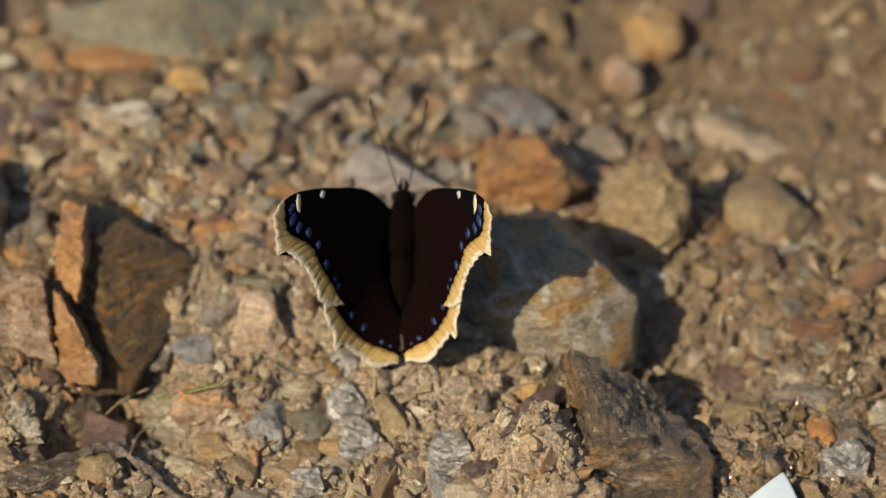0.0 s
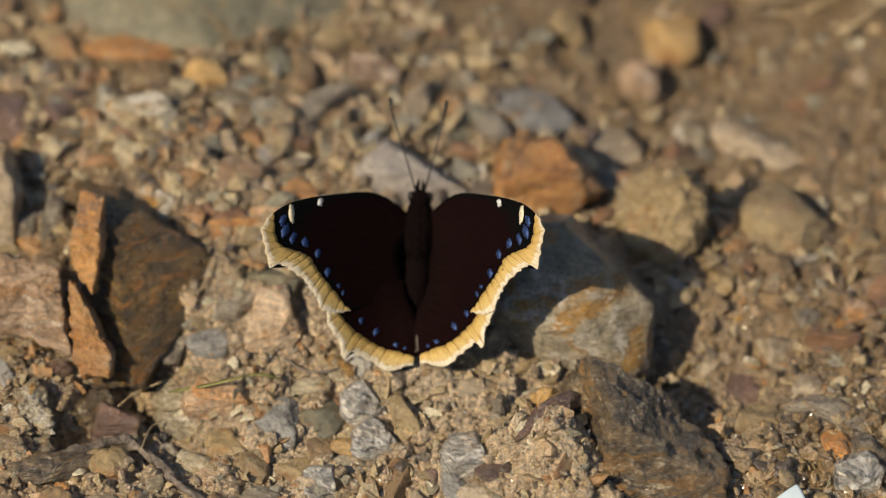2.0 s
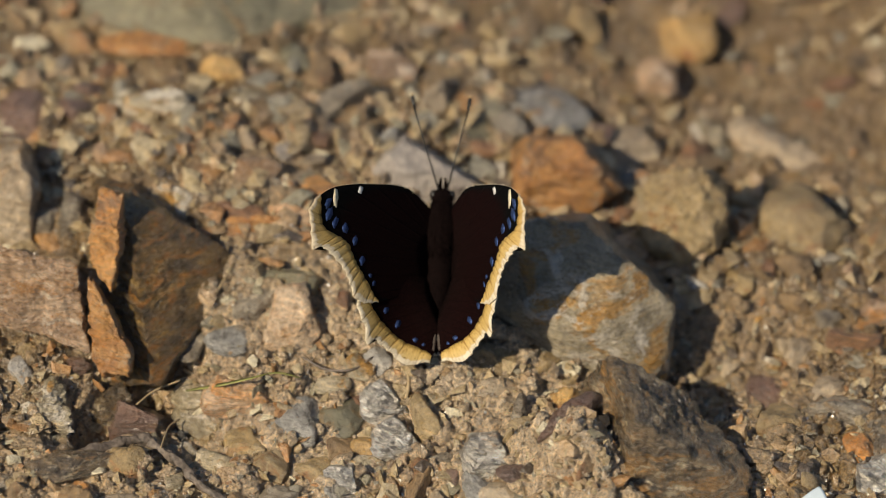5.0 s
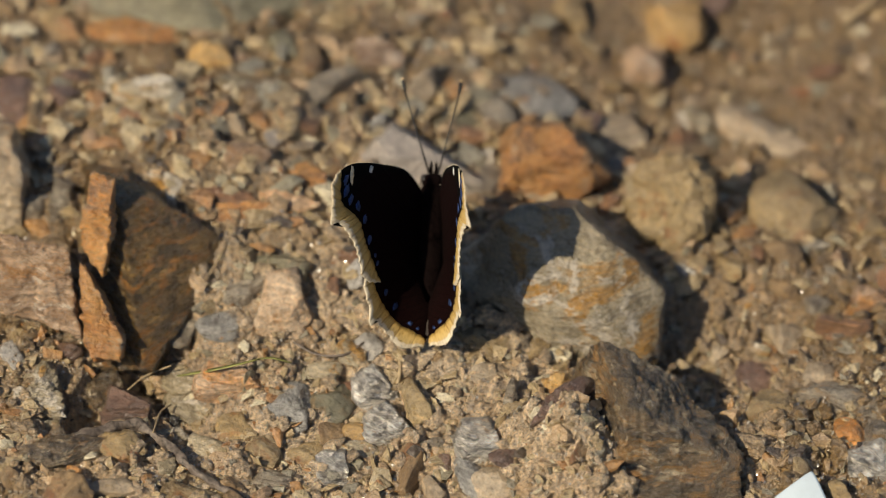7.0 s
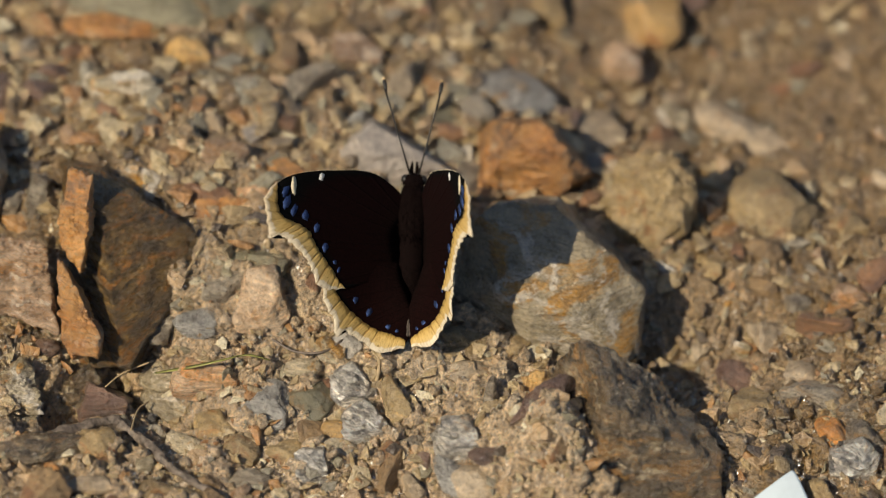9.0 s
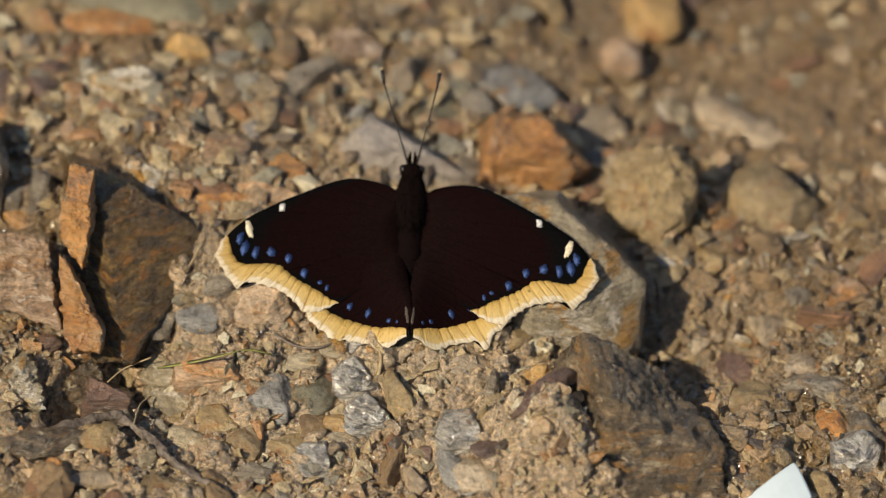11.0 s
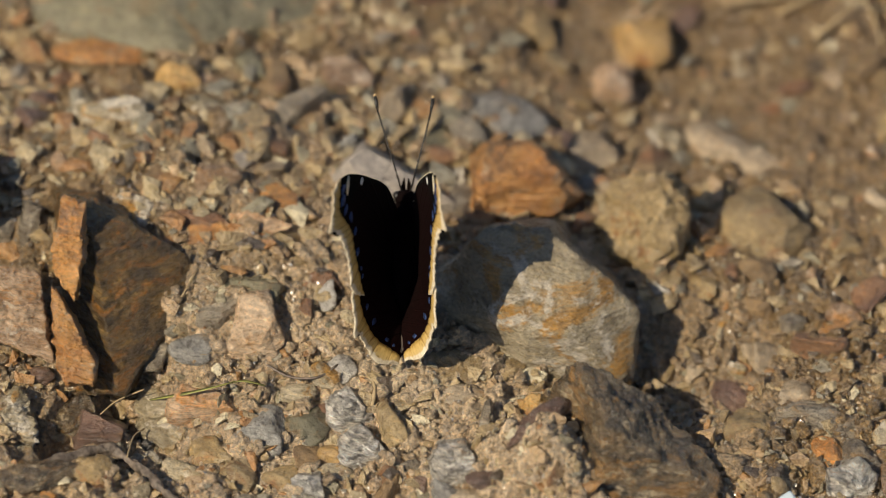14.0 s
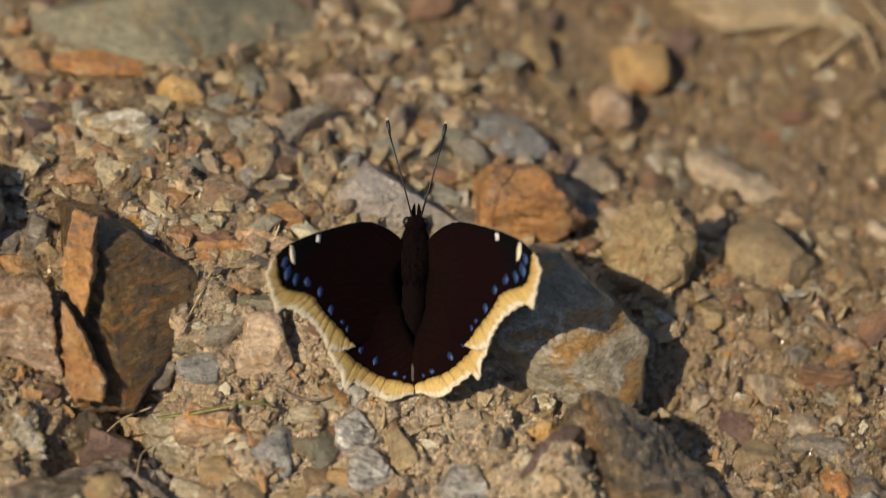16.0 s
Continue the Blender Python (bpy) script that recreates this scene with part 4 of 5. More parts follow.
stone("stone", "smooth white quartz pebble", WHITE, (-10.8, 8.1, 1.2), (2.4, 2.7, 1.6), -24, 43)
stone("stone", "reddish brown pebble set in sandy earth", RUST, (-10.9, 11.8, 1.5), (3.9, 2.5, 1.5), 7, 44)
stone("stone", "small reddish brown pebble", RUST, (-13.8, 4.7, 1.0), (1.6, 1.7, 1.4), 0, 45)
stone("stone", "white chipped quartz fragment", WHITE, (46.5, 17.9, -4.3), (3.3, 2.0, 1.0), -29, 46)
stone("stone", "small ochre pebble set in sandy earth", TAN, (54.4, 18.5, -4.2), (2.0, 2.8, 2.0), 12, 47)
stone("stone", "reddish brown flat stone", MAROON, (60.5, -4.2, -7.5), (4.8, 3.3, 1.6), -21, 48)
stone("stone", "wedge-shaped tan schist stone", TAN, (61.6, -16.1, -3.8), (5.0, 4.4, 2.7), -26, 49, cuts=((-86, 36, 0.66),))
stone("slab", "long grey schist slab", GREY, (72.5, -13.8, -2.3), (7.6, 3.1, 1.6), -10, 50, cuts=((-118, 28, 0.66),))
stone("stone", "pale cream angular stone", CREAM, (68.8, -7.9, -3.6), (3.1, 3.1, 1.9), 24, 51, cuts=((-136, 36, 0.66),))
stone("stone", "small bright orange stone", ORANGE, (74.0, -22.1, -2.3), (2.3, 3.2, 2.2), 24, 52, cuts=((-126, 44, 0.66),))
hewn("stone", "silver-white mica stone set in sandy earth", SILVER, (77.3, -29.7, -2.2), ((110, 5, 4.4), (50, 5, 4.8), (-10, 5, 4.0), (-75, 5, 4.2), (-140, 0, 4.4), (175, 5, 4.0), (-60, 58, 2.6), (125, 60, 2.4), (35, 50, 3.3)), 53, 0.05)
stone("stone", "dark grey slate piece", GREY, (79.1, -22.8, -2.3), (2.9, 3.8, 2.3), 35, 54, cuts=((-140, 40, 0.66),))
stone("slab", "large flat grey-green slab", GREENGREY, (-36.0, 79.0, 0.2), (22, 15, 5.0), -8, 55)
stone("stone", "rust-brown stone beside the grey slab", ORANGE, (-49.5, 65.4, 0.4), (6.8, 2.2, 1.5), -5, 56)
stone("stone", "rounded ochre-orange pebble set in sandy earth", OCHRE, (46.4, 82.6, -9.2), (4.9, 4.6, 4.3), 0, 57, cuts=((0, -80, 0.9),))
stone("slab", "broad pale tan slab", SAND, (61.8, 99.1, -5.8), (15.8, 8.9, 3.6), 6, 58)
stone("stone", "dull red stone set in sandy earth", MAROON, (53.8, 90.5, -8.8), (3.3, 4.9, 2.4), -24, 59)
stone("stone", "small pale pink pebble", CREAM, (50.5, 64.6, -10.9), (3.1, 1.9, 1.1), 0, 60)
stone("stone", "tiny white quartz grain", WHITE, (76.3, 64.2, -7.4), (1.0, 1.2, 1.1), 0, 61)
stone("stone", "pale pinkish stone set in sandy earth", PINK, (-6.1, 65.0, -1.8), (4.4, 5.5, 2.8), 18, 62)
stone("stone", "grey-green stone lying in sandy earth", GREENGREY, (-22.7, 63.8, -0.3), (2.3, 5.3, 3.2), 24, 63)
stone("stone", "pale blue-grey stone set in sandy earth", BLUEGREY, (20.6, 60.6, -4.6), (6.8, 5.2, 2.4), -29, 64)
stone("stone", "olive-grey flat pebble set in sandy earth", OLIVE, (-30.8, 50.9, 2.5), (3.8, 3.1, 1.5), 6, 65)
stone("stone", "pale tan stone set in sandy earth", CREAM, (36.2, 53.4, -7.6), (4.2, 4.6, 2.8), -29, 66)
stone("stone", "pinkish tan pebble set in sandy earth", PINK, (-29.9, 30.8, 5.3), (3.9, 4.0, 2.0), -12, 67)
stone("stone", "pale pink elongated pebble", CREAM, (-31.6, 40.1, 4.5), (3.4, 1.6, 1.0), -47, 68)
stone("stone", "dark grey pebble set in sandy earth", GREY, (-43.2, 36.1, 5.3), (2.1, 3.8, 2.3), -29, 69)
stone("stone", "pale pink pebble set in sandy earth", PINK, (-64.5, 37.6, 1.3), (3.2, 2.3, 1.4), 26, 70)
stone("stone", "grey-green flat stone set in sandy earth", GREENGREY, (5.8, 50.2, -2.5), (4.5, 4.2, 1.7), 18, 71)
stone("stone", "small blue-grey chip set in sandy earth", BLUEGREY, (-6.5, 46.5, -0.2), (1.7, 2.5, 2.0), -40, 72)
stone("stone", "pale grey stone set in sandy earth", CREAM, (0.8, 56.9, -2.1), (1.9, 5.0, 3.0), -7, 73)
stone("stone", "tan stone lying in sandy earth", BROWN, (-19.5, 61.5, -0.3), (2.8, 4.8, 2.4), 0, 74)
stone("stone", "pale grey pebble set in sandy earth", GREY, (69.3, 24.3, -3.3), (2.4, 1.4, 1.2), 6, 75)
stone("stone", "sandy tan stone set in sandy earth", CREAM, (64.1, 4.5, -5.5), (3.3, 3.4, 2.0), -12, 76)
stone("stone", "pinkish brown stone set in sandy earth", PINK, (76.6, 9.9, -2.7), (3.7, 3.3, 1.6), 0, 77)
stone("stone", "lumpy tan pebble set in sandy earth", TAN, (18.0, -4.1, -1.1), (3.7, 2.4, 1.5), -14, 78, cuts=((-101, 35, 0.66),), knobs=0.2)
stone("stone", "dark olive pebble set in sandy earth", OLIVE, (24.3, -3.1, -1.8), (2.4, 2.0, 1.6), 0, 79, cuts=((-115, 43, 0.66),))
stone("stone", "lumpy sandy clod set in sandy earth", TAN, (12.2, -5.9, -0.7), (4.2, 2.7, 1.6), -10, 80, cuts=((-109, 35, 0.66),), knobs=0.2)
stone("stone", "pale glittering flat pebble", CREAM, (12.4, -11.9, -1.1), (3.8, 1.8, 1.1), 14, 81, cuts=((-148, 25, 0.66),))
stone("stone", "dark grey chip on edge", GREY, (16.4, -19.1, 1.6), (1.1, 2.7, 1.9), -12, 82, cuts=((-94, 40, 0.66),))
stone("stone", "crumbly ochre stone set in sandy earth", OCHRE, (24.1, -15.4, 0.6), (2.2, 2.4, 1.6), 0, 83, cuts=((-111, 36, 0.66),), knobs=0.2)
stone("slab", "maroon-brown slab leaning on the boulder", MAROON, (24.6, -25.6, 6.2), (1.9, 6.0, 2.6), -42, 84)
stone("stone", "reddish brown stone chip", BROWN, (28.2, -34.0, 5.6), (1.5, 3.6, 2.0), -26, 85)
stone("stone", "brown lump lying in sandy earth", BROWN, (4.1, -8.8, -1.0), (2.0, 2.4, 1.5), 0, 86)
stone("stone", "reddish brown chip set in sandy earth", RUST, (-10.3, -14.3, -3.1), (2.4, 1.6, 1.1), -10, 87)
stone("stone", "grey-green pebble lying in sandy earth", GREENGREY, (-13.3, -17.5, -4.0), (2.9, 3.9, 2.0), -24, 88, cuts=((-89, 31, 0.66),))
stone("stone", "ochre speckled pebble set in sandy earth", OCHRE, (-9.1, -23.5, -5.0), (2.0, 2.3, 1.6), 0, 89, cuts=((-109, 40, 0.66),))
hewn("stone", "silver-white schist chip set in sandy earth", SILVER, (-12.9, -33.1, -6.1), ((95, 5, 4.6), (15, 5, 2.8), (-80, 0, 4.2), (185, 5, 2.8), (-60, 60, 2.0), (120, 62, 2.0)), 90, 0.05)
stone("stone", "sandy pebble lying in sandy earth", TAN, (-17.0, -28.9, -6.0), (3.1, 3.4, 1.7), -24, 91, cuts=((-89, 31, 0.66),))
stone("stone", "brown layered stone set in sandy earth", BROWN, (-0.3, -31.7, -4.7), (2.4, 4.6, 2.3), -12, 92)
stone("stone", "crumbly olive-tan stone set in sandy earth", OLIVE, (-62.7, -17.9, -2.6), (3.3, 4.9, 2.9), -24, 93, knobs=0.2)
stone("stone", "round dark maroon pebble", MAROON, (-58.4, -10.1, -2.5), (2.0, 1.7, 1.4), 0, 94)
stone("stone", "glittering pale grey stone", WHITE, (-68.2, -11.4, -1.7), (2.6, 3.3, 2.0), 12, 95)
stone("stone", "dark crumbly stone in shade", DARK, (-52.3, -13.6, -6.5), (3.7, 4.0, 2.4), 0, 96, knobs=0.2)
stone("stone", "crumbly tan stone set in sandy earth", OLIVE, (-63.0, -21.3, -3.5), (4.6, 3.3, 2.0), 12, 97, knobs=0.2)
stone("stone", "small orange pebble set in sandy earth", ORANGE, (-56.1, -37.4, -2.4), (1.6, 1.5, 1.2), -45, 98)
stone("stone", "pale cream pebble set in sandy earth", CREAM, (-48.7, -40.5, -2.7), (4.5, 2.4, 1.4), 0, 99)
stone("stone", "tan pebble at the stick", TAN, (-37.4, -40.7, -3.6), (5.4, 2.2, 1.3), 0, 100)
stone("stone", "rust-brown chip lying in sandy earth", RUST, (-47.5, -32.9, -2.9), (2.4, 1.5, 0.9), 18, 101)
stone("stone", "grey-tan crumbly stone set in sandy earth", TAN, (-47.6, -30.8, -3.1), (4.0, 3.9, 1.9), 24, 102, knobs=0.2)
stone("stone", "grey-brown slate chip set in sandy earth", GREY, (-28.2, 3.1, 1.1), (2.4, 4.2, 2.1), -43, 103)
stone("stone", "dark bluish grey stone", BLUEGREY, (-32.3, -3.2, -0.9), (3.7, 2.9, 1.7), 12, 104)
stone("stone", "dark grey stone in shade", GREY, (-39.2, -2.7, -3.2), (2.0, 3.8, 2.3), -6, 105)
stone("stone", "sandy tan clod set in sandy earth", OLIVE, (-38.1, -10.3, -7.6), (4.2, 3.9, 2.0), 35, 106)
stone("stone", "grey layered stone set in sandy earth", OLIVE, (-36.7, -16.1, -9.0), (4.6, 3.0, 1.5), -40, 107, cuts=((-64, 29, 0.66),))
stone("stone", "grey-brown stone behind the wing", GREY, (11.2, 33.2, -2.1), (5.6, 4.7, 2.4), -40, 108)
stone("stone", "brown stone in shade", BROWN, (15.2, 33.8, -2.5), (2.8, 3.9, 2.3), 12, 109)
stone("stone", "small pale pebble set in sandy earth", CREAM, (-20.2, 36.2, 3.2), (2.6, 1.2, 1.0), 12, 110)
stone("stone", "orange-brown stone lying in sandy earth", ORANGE, (-19.1, 28.6, 3.3), (3.7, 3.5, 1.8), -35, 111)
stone("stone", "pale tan stone behind the boulder", OLIVE, (-44.2, 23.2, 5.1), (4.1, 3.4, 2.0), -12, 112)
stone("stone", "tan pebble lying in sandy earth", TAN, (14.2, 45.7, -3.4), (2.8, 2.7, 1.6), 0, 113)
stone("stone", "brownish pink pebble set in sandy earth", RUST, (9.3, 46.2, -2.8), (3.2, 2.3, 1.4), 18, 114)
stone("stone", "pinkish flat pebble set in sandy earth", PINK, (-22.8, 17.5, 3.2), (3.7, 1.8, 1.1), -10, 115)
stone("stone", "bluish grey flat pebble", BLUEGREY, (-22.8, 18.1, 3.3), (2.8, 1.8, 1.1), -24, 116)

def litter(ob, label, category):
    return tagged(ob, label, category)


ROOT = [(-45.9, -23.8, -4.7), (-40.5, -29.2, -4.1), (-35.6, -36.2, -2.9), (-28.5, -40.5, -3.9), (-21.3, -44.5, -4.7)]
litter(gnarl(tube("root", spline(ROOT, 90), [0.78 - 0.003 * i + 0.1 * math.sin(i * 0.45) for i in range(90)], BARK, 18), 0.5), "grey weathered root lying across the gravel", "root")
litter(gnarl(tube("root", spline([(-45.4, -24.0, -4.3), (-49.9, -25.2, -4.0), (-53.2, -27.6, -3.5), (-56.6, -29.4, -3.1)], 60), [0.85 + 0.2 * math.sin(i * 0.3) + 0.005 * i for i in range(60)], BARK, 18), 0.45), "dark gnarled end of a root among the stones", "root")
litter(tube("stalk", spline([(-48.0, -14.8, -5.9), (-45.2, -12.2, -5.1), (-40.8, -11.1, -3.3)], 12), [0.14] * 12, STRAW, 6), "thin dry grey plant stalk", "plant stalk")
litter(tube("stalk", spline([(-40.6, -16.9, -6.8), (-42.3, -19.4, -6.1), (-43.4, -27.2, -2.9)], 12), [0.15] * 12, STRAW, 6), "thin bent dry plant stalk", "plant stalk")
litter(tube("stalk", spline([(-32.5, 9.9, 4.1), (-34.8, 4.8, 3.4), (-36.6, 1.8, 1.5)], 12), [0.15] * 12, STRAW, 6), "thin curved straw-coloured plant stalk", "plant stalk")
litter(tube("stalk", spline([(-20.3, -6.8, -0.8), (-16.4, -9.4, -0.8), (-11.7, -9.5, -0.5), (-8.4, -6.7, -0.2)], 16), [0.2] * 16, BARK, 6), "thin curved brown rootlet", "rootlet")
litter(tube("stalk", spline([(-8.4, -25.9, -4.7), (-5.4, -23.6, -3.3), (-3.8, -21.3, -2.5), (-2.3, -22.9, -3.2)], 14), [0.22] * 14, BARK, 6), "thin dark branching rootlet", "rootlet")
litter(tube("stalk", spline([(-2.6, -15.4, -1.7), (-2.2, -11.6, -0.5), (-2.8, -8.9, -0.5)], 10), [0.3, 0.35, 0.4, 0.4, 0.35, 0.3, 0.3, 0.25, 0.2, 0.1], STRAW, 6), "rust-coloured dry leaf sliver", "plant stalk")

for path in (((76, 82, -5.6), (82, 87, -2.8), (89, 96, -4.2)), ((80, 95, -4.4), (85, 89, -2.2), (88, 80, -4.6)), ((74, 97, -5.0), (80, 100, -2.6), (88, 103, -3.6)),
             ((84, 102, -3.8), (87, 94, -1.8), (93, 86, -3.4)), ((70, 90, -7.4), (77, 92, -4.4), (84, 92, -4.6))):
    litter(tube("stalk", spline(path, 14), [0.5 - 0.022 * k for k in range(14)], STRAW, 7), "pale dry grass stem lying on brown earth", "plant stalk")


def blade(points, width):
    """A narrow folded grass blade."""
    line = spline(points, 20)
    vs, fs = [], []
    for i, p in enumerate(line):
        w = width * math.sin(math.pi * (0.08 + 0.9 * i / 19))
        for dx, dz in ((-0.15, -w * 0.5), (0.0, 0.0), (0.15, w * 0.5), (0.0, -0.12)):
            vs.append(((p[0] + dx * 0.4) * MM, (p[1] + dz) * MM, (p[2] + (0.12 if dx else 0.0) - (0.12 if dz == -0.12 else 0)) * MM))
    for i in range(19):
        for k in range(4):
            fs.append((4 * i + k, 4 * i + (k + 1) % 4, 4 * i + 4 + (k + 1) % 4, 4 * i + 4 + k))
    return link_mesh("grass_blade", vs, fs, GREEN)


litter(blade([(-40.0, -10.7, -6.3), (-34.4, -13.5, -1.7), (-29.7, -13.8, 0.4), (-25.7, -12.2, 0.6)], 0.75), "green and straw grass blade lying on pebbles", "grass blade")
litter(blade([(-26.4, -12.3, 0.4), (-24.0, -12.2, 0.7), (-20.6, -12.4, 0.0)], 0.4), "thin dry tip of grass", "grass blade")


def white_flake():
    """A bent plate of white plastic with rounded corners and real thickness."""
    n = 24
    vs, fs = [], []
    for top in (0.25, -0.25):
        for j in range(n):
            for i in range(n):
                u, v = 2 * i / (n - 1) - 1, 2 * j / (n - 1) - 1
                q = 1 - 0.03 * (u * v) ** 8
                vs.append(((5.6 * u + 1.2 * v) * q * MM, 3.6 * v * q * MM, (top + 0.5 * (1 - u * u) - 1.0 * v * max(0.0, v)) * MM))
    N = n * n
    for j in range(n - 1):
        for i in range(n - 1):
            a = j * n + i
            fs += [(a, a + 1, a + n + 1, a + n), (N + a + n, N + a + n + 1, N + a + 1, N + a)]
    edge = list(range(n)) + [j * n + n - 1 for j in range(1, n)] + [(n - 1) * n + i for i in range(n - 2, -1, -1)] + [j * n for j in range(n - 2, 0, -1)]
    for a, b in zip(edge, edge[1:] + edge[:1]):
        fs.append((b, a, N + a, N + b))
    ob = link_mesh("plastic_flake", vs, fs, PLASTIC)
    x, y, z = (64.2, -40.3, -0.2)
    ob.matrix_basis = pose(x * MM, y * MM, z * MM, 14, -12, 40)
    return tagged(ob, "angular bluish white plastic flake lying in the gravel", "plastic scrap")


white_flake()


def loose_pebbles(count, seed):
    """Single stones between the large ones, none under the butterfly."""
    g = np.random.default_rng(seed)
    kinds = ((TAN, "sandy tan angular stone set in earth"), (CREAM, "pale cream stone set in earth"), (OLIVE, "olive-grey stone set in earth"), (GREY, "grey schist chip set in earth"),
             (PINK, "pinkish tan stone set in earth"), (RUST, "rust-brown stone set in earth"), (BROWN, "brown stone set in earth"), (MAROON, "dark maroon stone set in earth"), (OCHRE, "ochre stone set in earth"), (LILAC, "pale lilac-grey stone set in earth"))
    share = np.array((7, 3, 5, 3, 2.5, 3, 6, 1.5, 1, 0.5))
    made = 0
    for _ in range(4000):
        if made == count:
            break
        x, y = g.uniform(-88, 95), g.uniform(-48, 118)
        a = g.uniform(1.8, 2.6) + 3.2 * g.uniform() ** 3
        if x > 15 and y > 45 and g.uniform() < 0.55:
            continue
        if (abs(x - 2) < 36 and -12 < y < 24) or any((x - px) ** 2 + (y - py) ** 2 < (0.8 * (pr + a)) ** 2 for px, py, pr in PLACED):
            continue
        b, c = a * g.uniform(0.55, 0.95), a * g.uniform(0.4, 0.8)
        mat, label = kinds[int(g.choice(len(kinds), p=share / share.sum()))]
        if mat is OCHRE and y < 30:
            mat, label = kinds[0]
        stone("stone", label, mat, (round(x, 1), round(y, 1), round(terrain(x, y) + 0.25 * c, 1)), (a, b, c), g.uniform(0, 360), 300 + made, lean=g.normal(0, 15))
        made += 1


loose_pebbles(240, 21)


BODY_ROWS = [(0, 2.15, 6.73, 7.86), (0.5, 2.16, 6.74, 7.90), (1, 2.26, 6.73, 7.90), (1.5, 2.13, 6.57, 7.75), (2, 1.97, 6.61, 7.80), (2.5, 2.48, 6.57, 7.73), (3, 2.26, 6.64, 7.79), (3.5, 1.86, 7.01, 8.20), (4, 2.25, 6.65, 7.83), (4.5, 2.35, 6.61, 7.79), (7, 2.35, 6.80, 7.97), (7.5, 2.33, 7.00, 8.14), (8, 2.58, 6.43, 7.64), (8.5, 2.57, 6.33, 7.47), (9, 2.62, 6.39, 7.54), (11.5, 2.06, 7.05, 8.03), (12, 2.10, 6.90, 7.85), (12.5, 2.08, 6.84, 7.73), (13, 2.17, 7.06, 8.09), (13.5, 2.03, 7.25, 8.32), (14, 2.37, 7.24, 8.43), (14.5, 2.20, 7.49, 8.66), (15, 2.25, 7.60, 8.77), (15.5, 2.19, 7.42, 8.58), (16, 2.26, 6.82, 7.99)]
FORE_LEFT = [(0, 53.6, -1.1), (0.3, 52.8, -0.9), (0.5, 50.0, -0.6), (0.7, 38.9, -0.0), (1, 36.8, 0.6), (1.5, 33.0, 0.6), (2, 40.1, 0.9), (2.1, 41.4, -1.6), (2.2, 58.0, -1.6), (2.3, 66.3, -1.6), (2.5, 63.4, -4.0), (3, 63.3, -4.2), (3.3, 64.2, -3.6), (3.5, 66.6, -2.9), (3.8, 60.1, -2.7), (4, 56.0, -2.4), (4.2, 62.2, -2.4), (4.4, 64.2, -2.4), (4.5, 58.6, -2.4), (4.7, 51.8, -2.4), (5.4, 50.8, -2.4), (6.2, 61.1, -2.9), (6.8, 65.3, -2.9), (7, 61.7, -3.1), (7.5, 64.4, -2.7), (7.9, 61.6, -3.7), (8, 57.5, -4.6), (8.2, 43.5, -4.0), (8.5, 46.8, -3.3), (8.7, 47.7, -2.8), (8.8, 54.9, -2.8), (9, 43.3, -2.4), (9.2, 43.5, -2.8), (9.9, 31.1, -2.8), (10.6, 4.1, 6.3), (11.3, 2.7, 6.3), (11.5, 2.7, 6.3), (12, 2.8, 6.4), (12.5, 2.8, 5.7), (13, 2.8, 4.7), (13.5, 4.9, 5.2), (13.8, 3.1, 0.0), (13.9, 48.7, 0.0), (14, 70.7, -5.1), (14.5, 72.9, -5.8), (15, 73.4, -5.9), (15.5, 74.4, -5.9), (15.6, 37.3, 0.7), (16, 38.5, 7.3)]
FORE_RIGHT = [(0, 66.3, 0.8), (0.3, 63.5, 0.9), (0.5, 62.2, 1.0), (0.7, 50.7, 1.5), (1, 50.4, 2.0), (1.5, 48.7, 1.6), (2, 54.1, 1.2), (2.1, 54.3, -1.2), (2.2, 69.6, -1.2), (2.3, 87.0, -1.2), (2.5, 85.6, -3.5), (3, 83.4, -3.2), (3.3, 85.5, -2.3), (3.5, 93.6, -1.4), (3.8, 89.1, -1.6), (4, 89.3, -1.8), (4.2, 86.0, -1.7), (4.4, 86.5, -1.7), (4.5, 87.0, -1.5), (4.7, 73.7, -1.7), (5.4, 69.6, -1.7), (6.2, 81.9, -0.7), (6.8, 90.1, -0.7), (7, 87.3, -1.3), (7.5, 89.6, -0.2), (7.9, 84.0, -1.1), (8, 82.4, -2.0), (8.2, 64.5, -1.6), (8.5, 69.8, -1.3), (8.7, 66.6, -0.3), (8.8, 76.8, -0.3), (9, 80.2, 0.7), (9.2, 70.7, -0.3), (9.9, 46.1, -0.3), (10.6, 8.2, 10.5), (11.3, 7.3, 10.5), (11.5, 7.4, 9.9), (12, 7.8, 11.1), (12.5, 7.7, 9.9), (13, 13.0, 7.2), (13.5, 13.3, 5.8), (13.8, 14.3, 0.0), (13.9, 63.5, 0.0), (14, 87.6, -5.7), (14.5, 90.1, -5.0), (15, 90.6, -5.0), (15.5, 89.7, -5.9), (15.6, 55.8, -0.2), (16, 59.4, 5.6)]
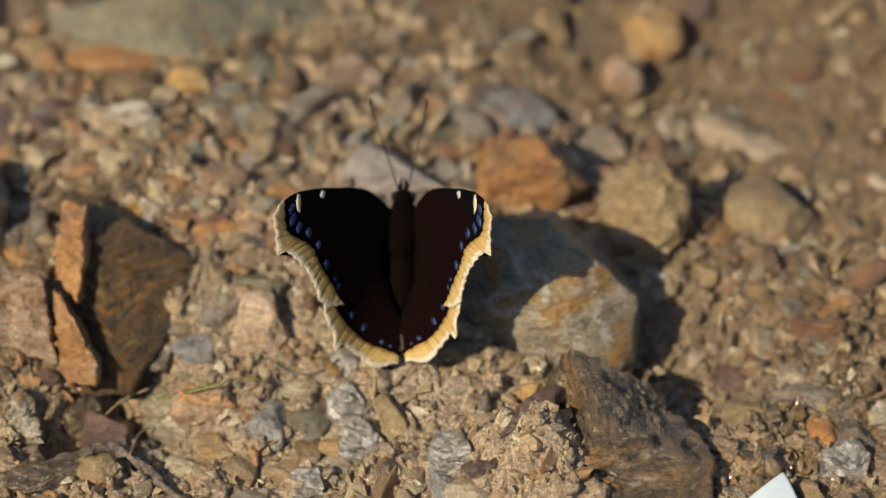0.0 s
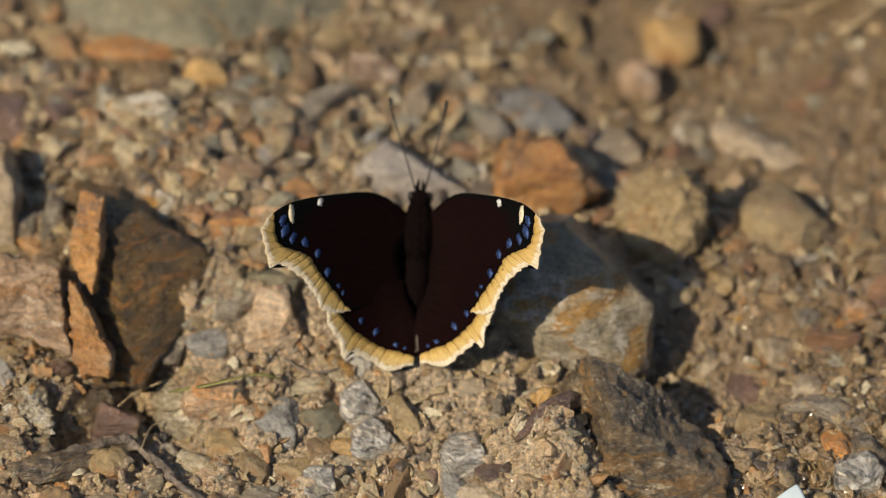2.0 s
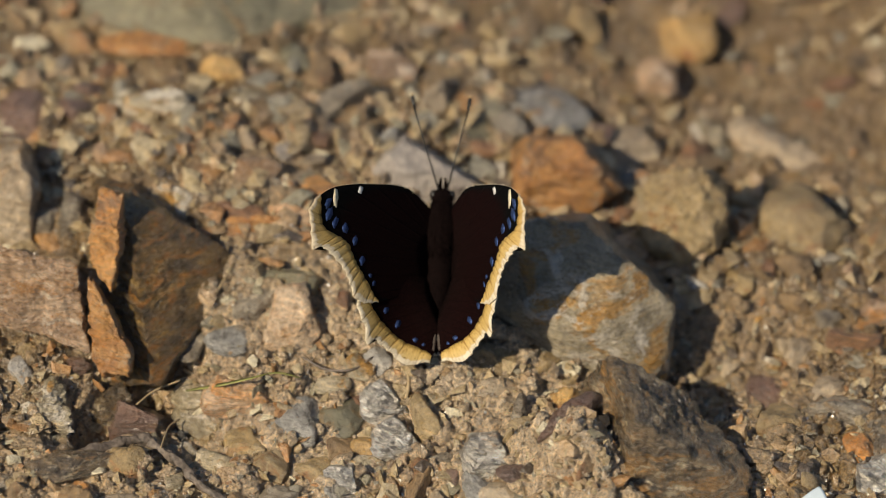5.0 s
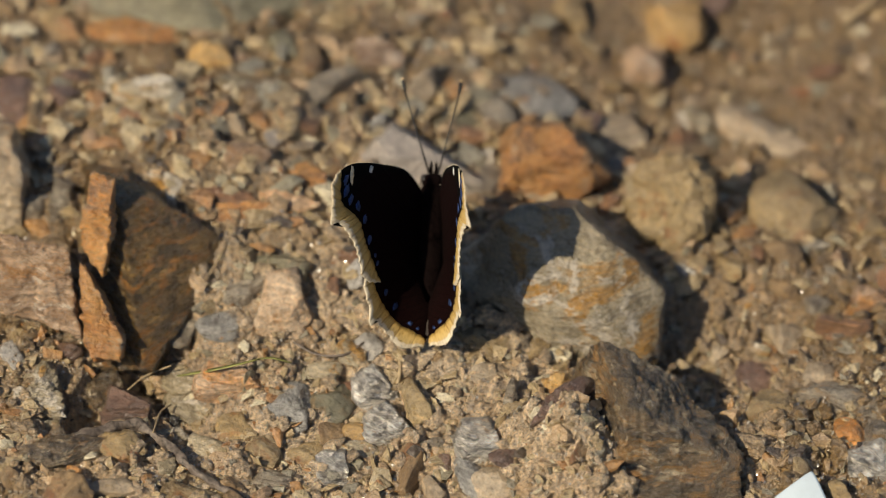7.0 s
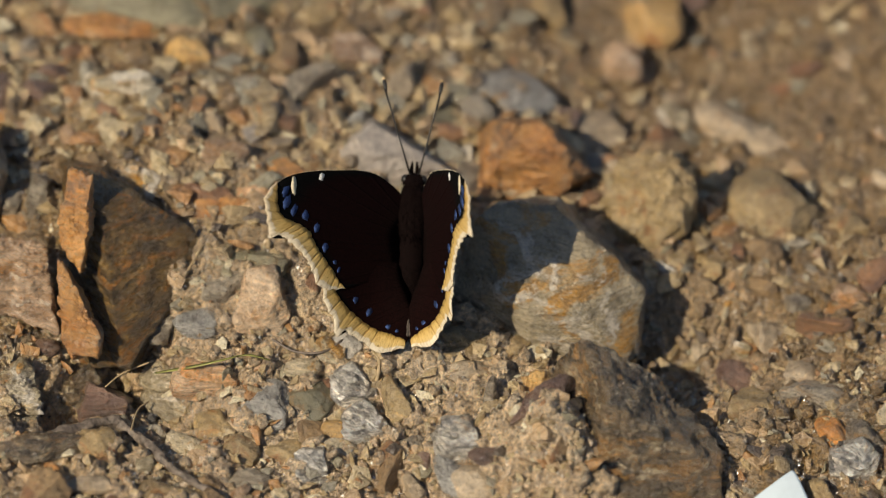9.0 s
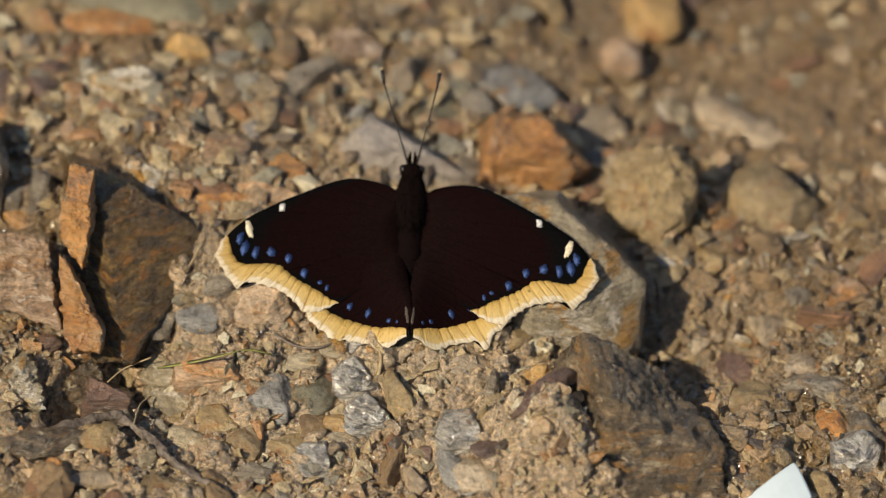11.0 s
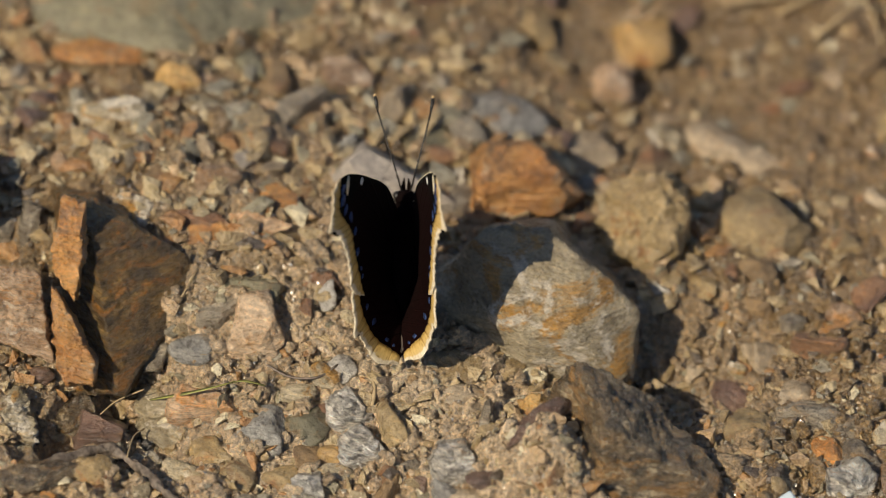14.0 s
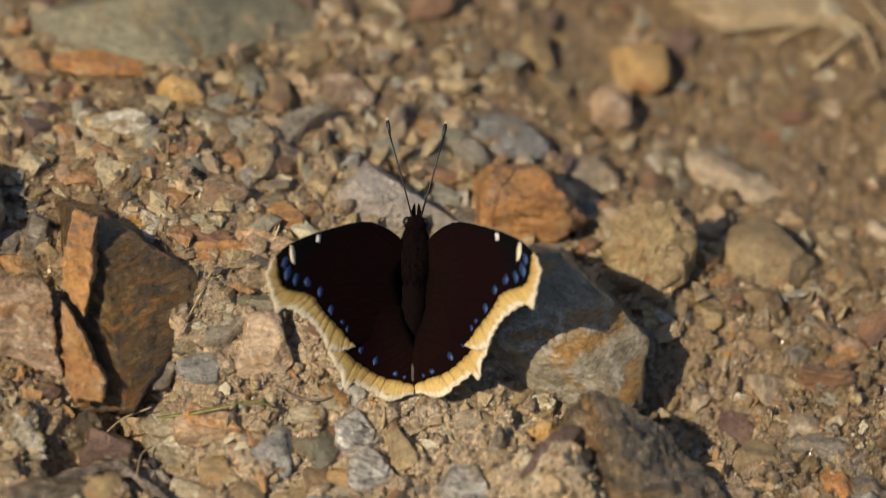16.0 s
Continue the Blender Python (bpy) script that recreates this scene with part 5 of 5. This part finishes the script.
HIND_LEFT = [(0, 53.6, 2.8), (0.3, 52.8, 3.4), (0.5, 50.0, 4.1), (0.7, 38.9, 4.3), (1, 36.8, 4.6), (1.5, 33.0, 5.7), (2, 40.1, 5.7), (2.1, 41.4, 1.8), (2.2, 58.0, 1.8), (2.3, 66.3, 1.8), (2.5, 63.4, -2.0), (3, 63.3, -1.4), (3.3, 64.2, -0.1), (3.5, 66.6, 1.2), (3.8, 60.1, 0.9), (4, 56.0, 0.5), (4.2, 62.2, -0.7), (4.4, 64.2, -0.7), (4.5, 58.6, -1.8), (4.7, 51.8, -0.7), (5.4, 50.8, -0.7), (6.2, 61.1, 1.5), (6.8, 65.3, 1.5), (7, 61.7, -0.5), (7.5, 64.4, 3.5), (7.9, 61.6, 0.0), (8, 57.5, -3.4), (8.2, 43.5, -0.8), (8.5, 46.8, 1.9), (8.7, 47.7, 2.1), (8.8, 54.9, 2.1), (9, 43.3, 2.4), (9.2, 43.5, 2.1), (9.9, 31.1, 2.1), (10.6, 4.1, 8.7), (11.3, 2.7, 8.7), (11.5, 2.7, 8.6), (12, 2.8, 8.9), (12.5, 2.8, 9.5), (13, 2.8, 8.4), (13.5, 4.9, 8.1), (13.8, 3.1, 2.7), (13.9, 48.7, 2.7), (14, 70.7, -2.6), (14.5, 72.9, -0.5), (15, 73.4, -1.3), (15.5, 74.4, -1.6), (15.6, 37.3, 3.2), (16, 38.5, 8.0)]
HIND_RIGHT = [(0, 66.3, -3.0), (0.3, 63.5, -2.5), (0.5, 62.2, -2.0), (0.7, 50.7, -1.2), (1, 50.4, -0.5), (1.5, 48.7, -1.5), (2, 54.1, -1.6), (2.1, 54.3, -4.2), (2.2, 69.6, -4.2), (2.3, 87.0, -4.2), (2.5, 85.6, -6.8), (3, 83.4, -6.2), (3.3, 85.5, -5.3), (3.5, 93.6, -4.4), (3.8, 89.1, -4.8), (4, 89.3, -5.2), (4.2, 86.0, -4.9), (4.4, 86.5, -4.9), (4.5, 87.0, -4.7), (4.7, 73.7, -4.9), (5.4, 69.6, -4.9), (6.2, 81.9, -3.8), (6.8, 90.1, -3.8), (7, 87.3, -4.4), (7.5, 89.6, -3.1), (7.9, 84.0, -3.4), (8, 82.4, -3.8), (8.2, 64.5, -4.1), (8.5, 69.8, -4.4), (8.7, 66.6, -4.3), (8.8, 76.8, -4.3), (9, 80.2, -4.2), (9.2, 70.7, -4.3), (9.9, 46.1, -4.3), (10.6, 8.2, 5.1), (11.3, 7.3, 5.1), (11.5, 7.4, 5.1), (12, 7.8, 5.1), (12.5, 7.7, 5.3), (13, 13.0, 3.9), (13.5, 13.3, 2.7), (13.8, 14.3, -2.6), (13.9, 63.5, -2.6), (14, 87.6, -8.0), (14.5, 90.1, -7.5), (15, 90.6, -7.0), (15.5, 89.7, -8.1), (15.6, 55.8, -3.7), (16, 59.4, 0.6)]


def motions():
    walk(BUTTERFLY, [(t, pose(x * MM, y * MM, z * MM, 24.07, -0.14, -0.22)) for t, x, y, z in BODY_ROWS])
    for ob, rows, side, v0 in ((WING_FL, FORE_LEFT, -1, 4.0), (WING_FR, FORE_RIGHT, 1, 4.0), (WING_HL, HIND_LEFT, -1, -1.0), (WING_HR, HIND_RIGHT, 1, -1.0)):
        walk(ob, [(t, pose(side * HINGE * MM, v0 * MM, 0, 0, -side * a, 0) @ pose(0, 0, 0, 0, 0, -side * w)) for t, a, w in rows])


def scatter(count, lo, hi, seed, sink, flat=(0.3, 0.7), power=2.2, tilt=0.4, exact=False, area=(-100, 108, -58, 125)):
    g = np.random.default_rng(seed)
    spots = []
    for _ in range(count):
        x, y = g.uniform(*area[:2]), g.uniform(*area[2:])
        if x > 15 and y > 45 and g.uniform() < 0.55:
            continue
        a = lo + (hi - lo) * g.uniform() ** power
        b, c = a * g.uniform(0.45, 1.0), a * g.uniform(*flat)
        z = sink * c + (soil_height(x, y) if exact else terrain(x, y) + 1.5 * noise.noise(Vector((x, y, 0)) * 0.045))
        spots.append((x, y, z, a, b, c, g.uniform(0, 6.3), g.normal(0, tilt), int(g.integers(36))))
    return spots


joined_stones("gravel", "mixed tan, grey and rust gravel pressed into the earth", scatter(2700, 0.8, 3.0, 11, 0.25, (0.22, 0.55), power=1.9, tilt=0.45, exact=True), GRAVEL, points=9)
joined_stones("rubble", "tan, rust and grey rubble covering the earth behind", scatter(1000, 0.9, 4.2, 23, 0.3, (0.25, 0.55), 2.2, 0.5, True, (-88, 60, 14, 80)), GRAVEL, points=9)
joined_stones("chips", "tan and grey flat chips bedded in the sandy earth", scatter(1100, 0.7, 2.3, 17, 0.3, (0.2, 0.5), 1.6, 0.7, True, (-70, 90, -46, 0)), GRAVEL, points=8)
joined_stones("clods", "crumbly clods of sandy earth", scatter(1000, 0.7, 3.2, 13, 0.2, (0.5, 0.85), 2.4), SOIL, 3, 0.4, True, 10)
joined_stones("crumbs", "crumbs of damp sandy earth between the stones", scatter(1500, 0.5, 1.9, 19, 0.25, (0.5, 0.85), 2.0, 0.5, True, (-75, 90, -48, 10)), SOIL, 2, 0.35, True, 9)
joined_stones("grit", "fine sandy grit over the earth", scatter(13000, 0.2, 1.0, 12, 0.35, power=2.2, tilt=0.6, exact=True), GRAVEL, points=7)
joined_stones("mica", "tiny glittering mica flakes on the earth", scatter(9000, 0.14, 0.4, 14, 0.5, (0.15, 0.3), tilt=0.75, exact=True) + scatter(9000, 0.14, 0.42, 15, 0.6, (0.2, 0.4), tilt=0.9, exact=True, area=(-78, 92, -48, 24)), MICA, points=6)
motions()
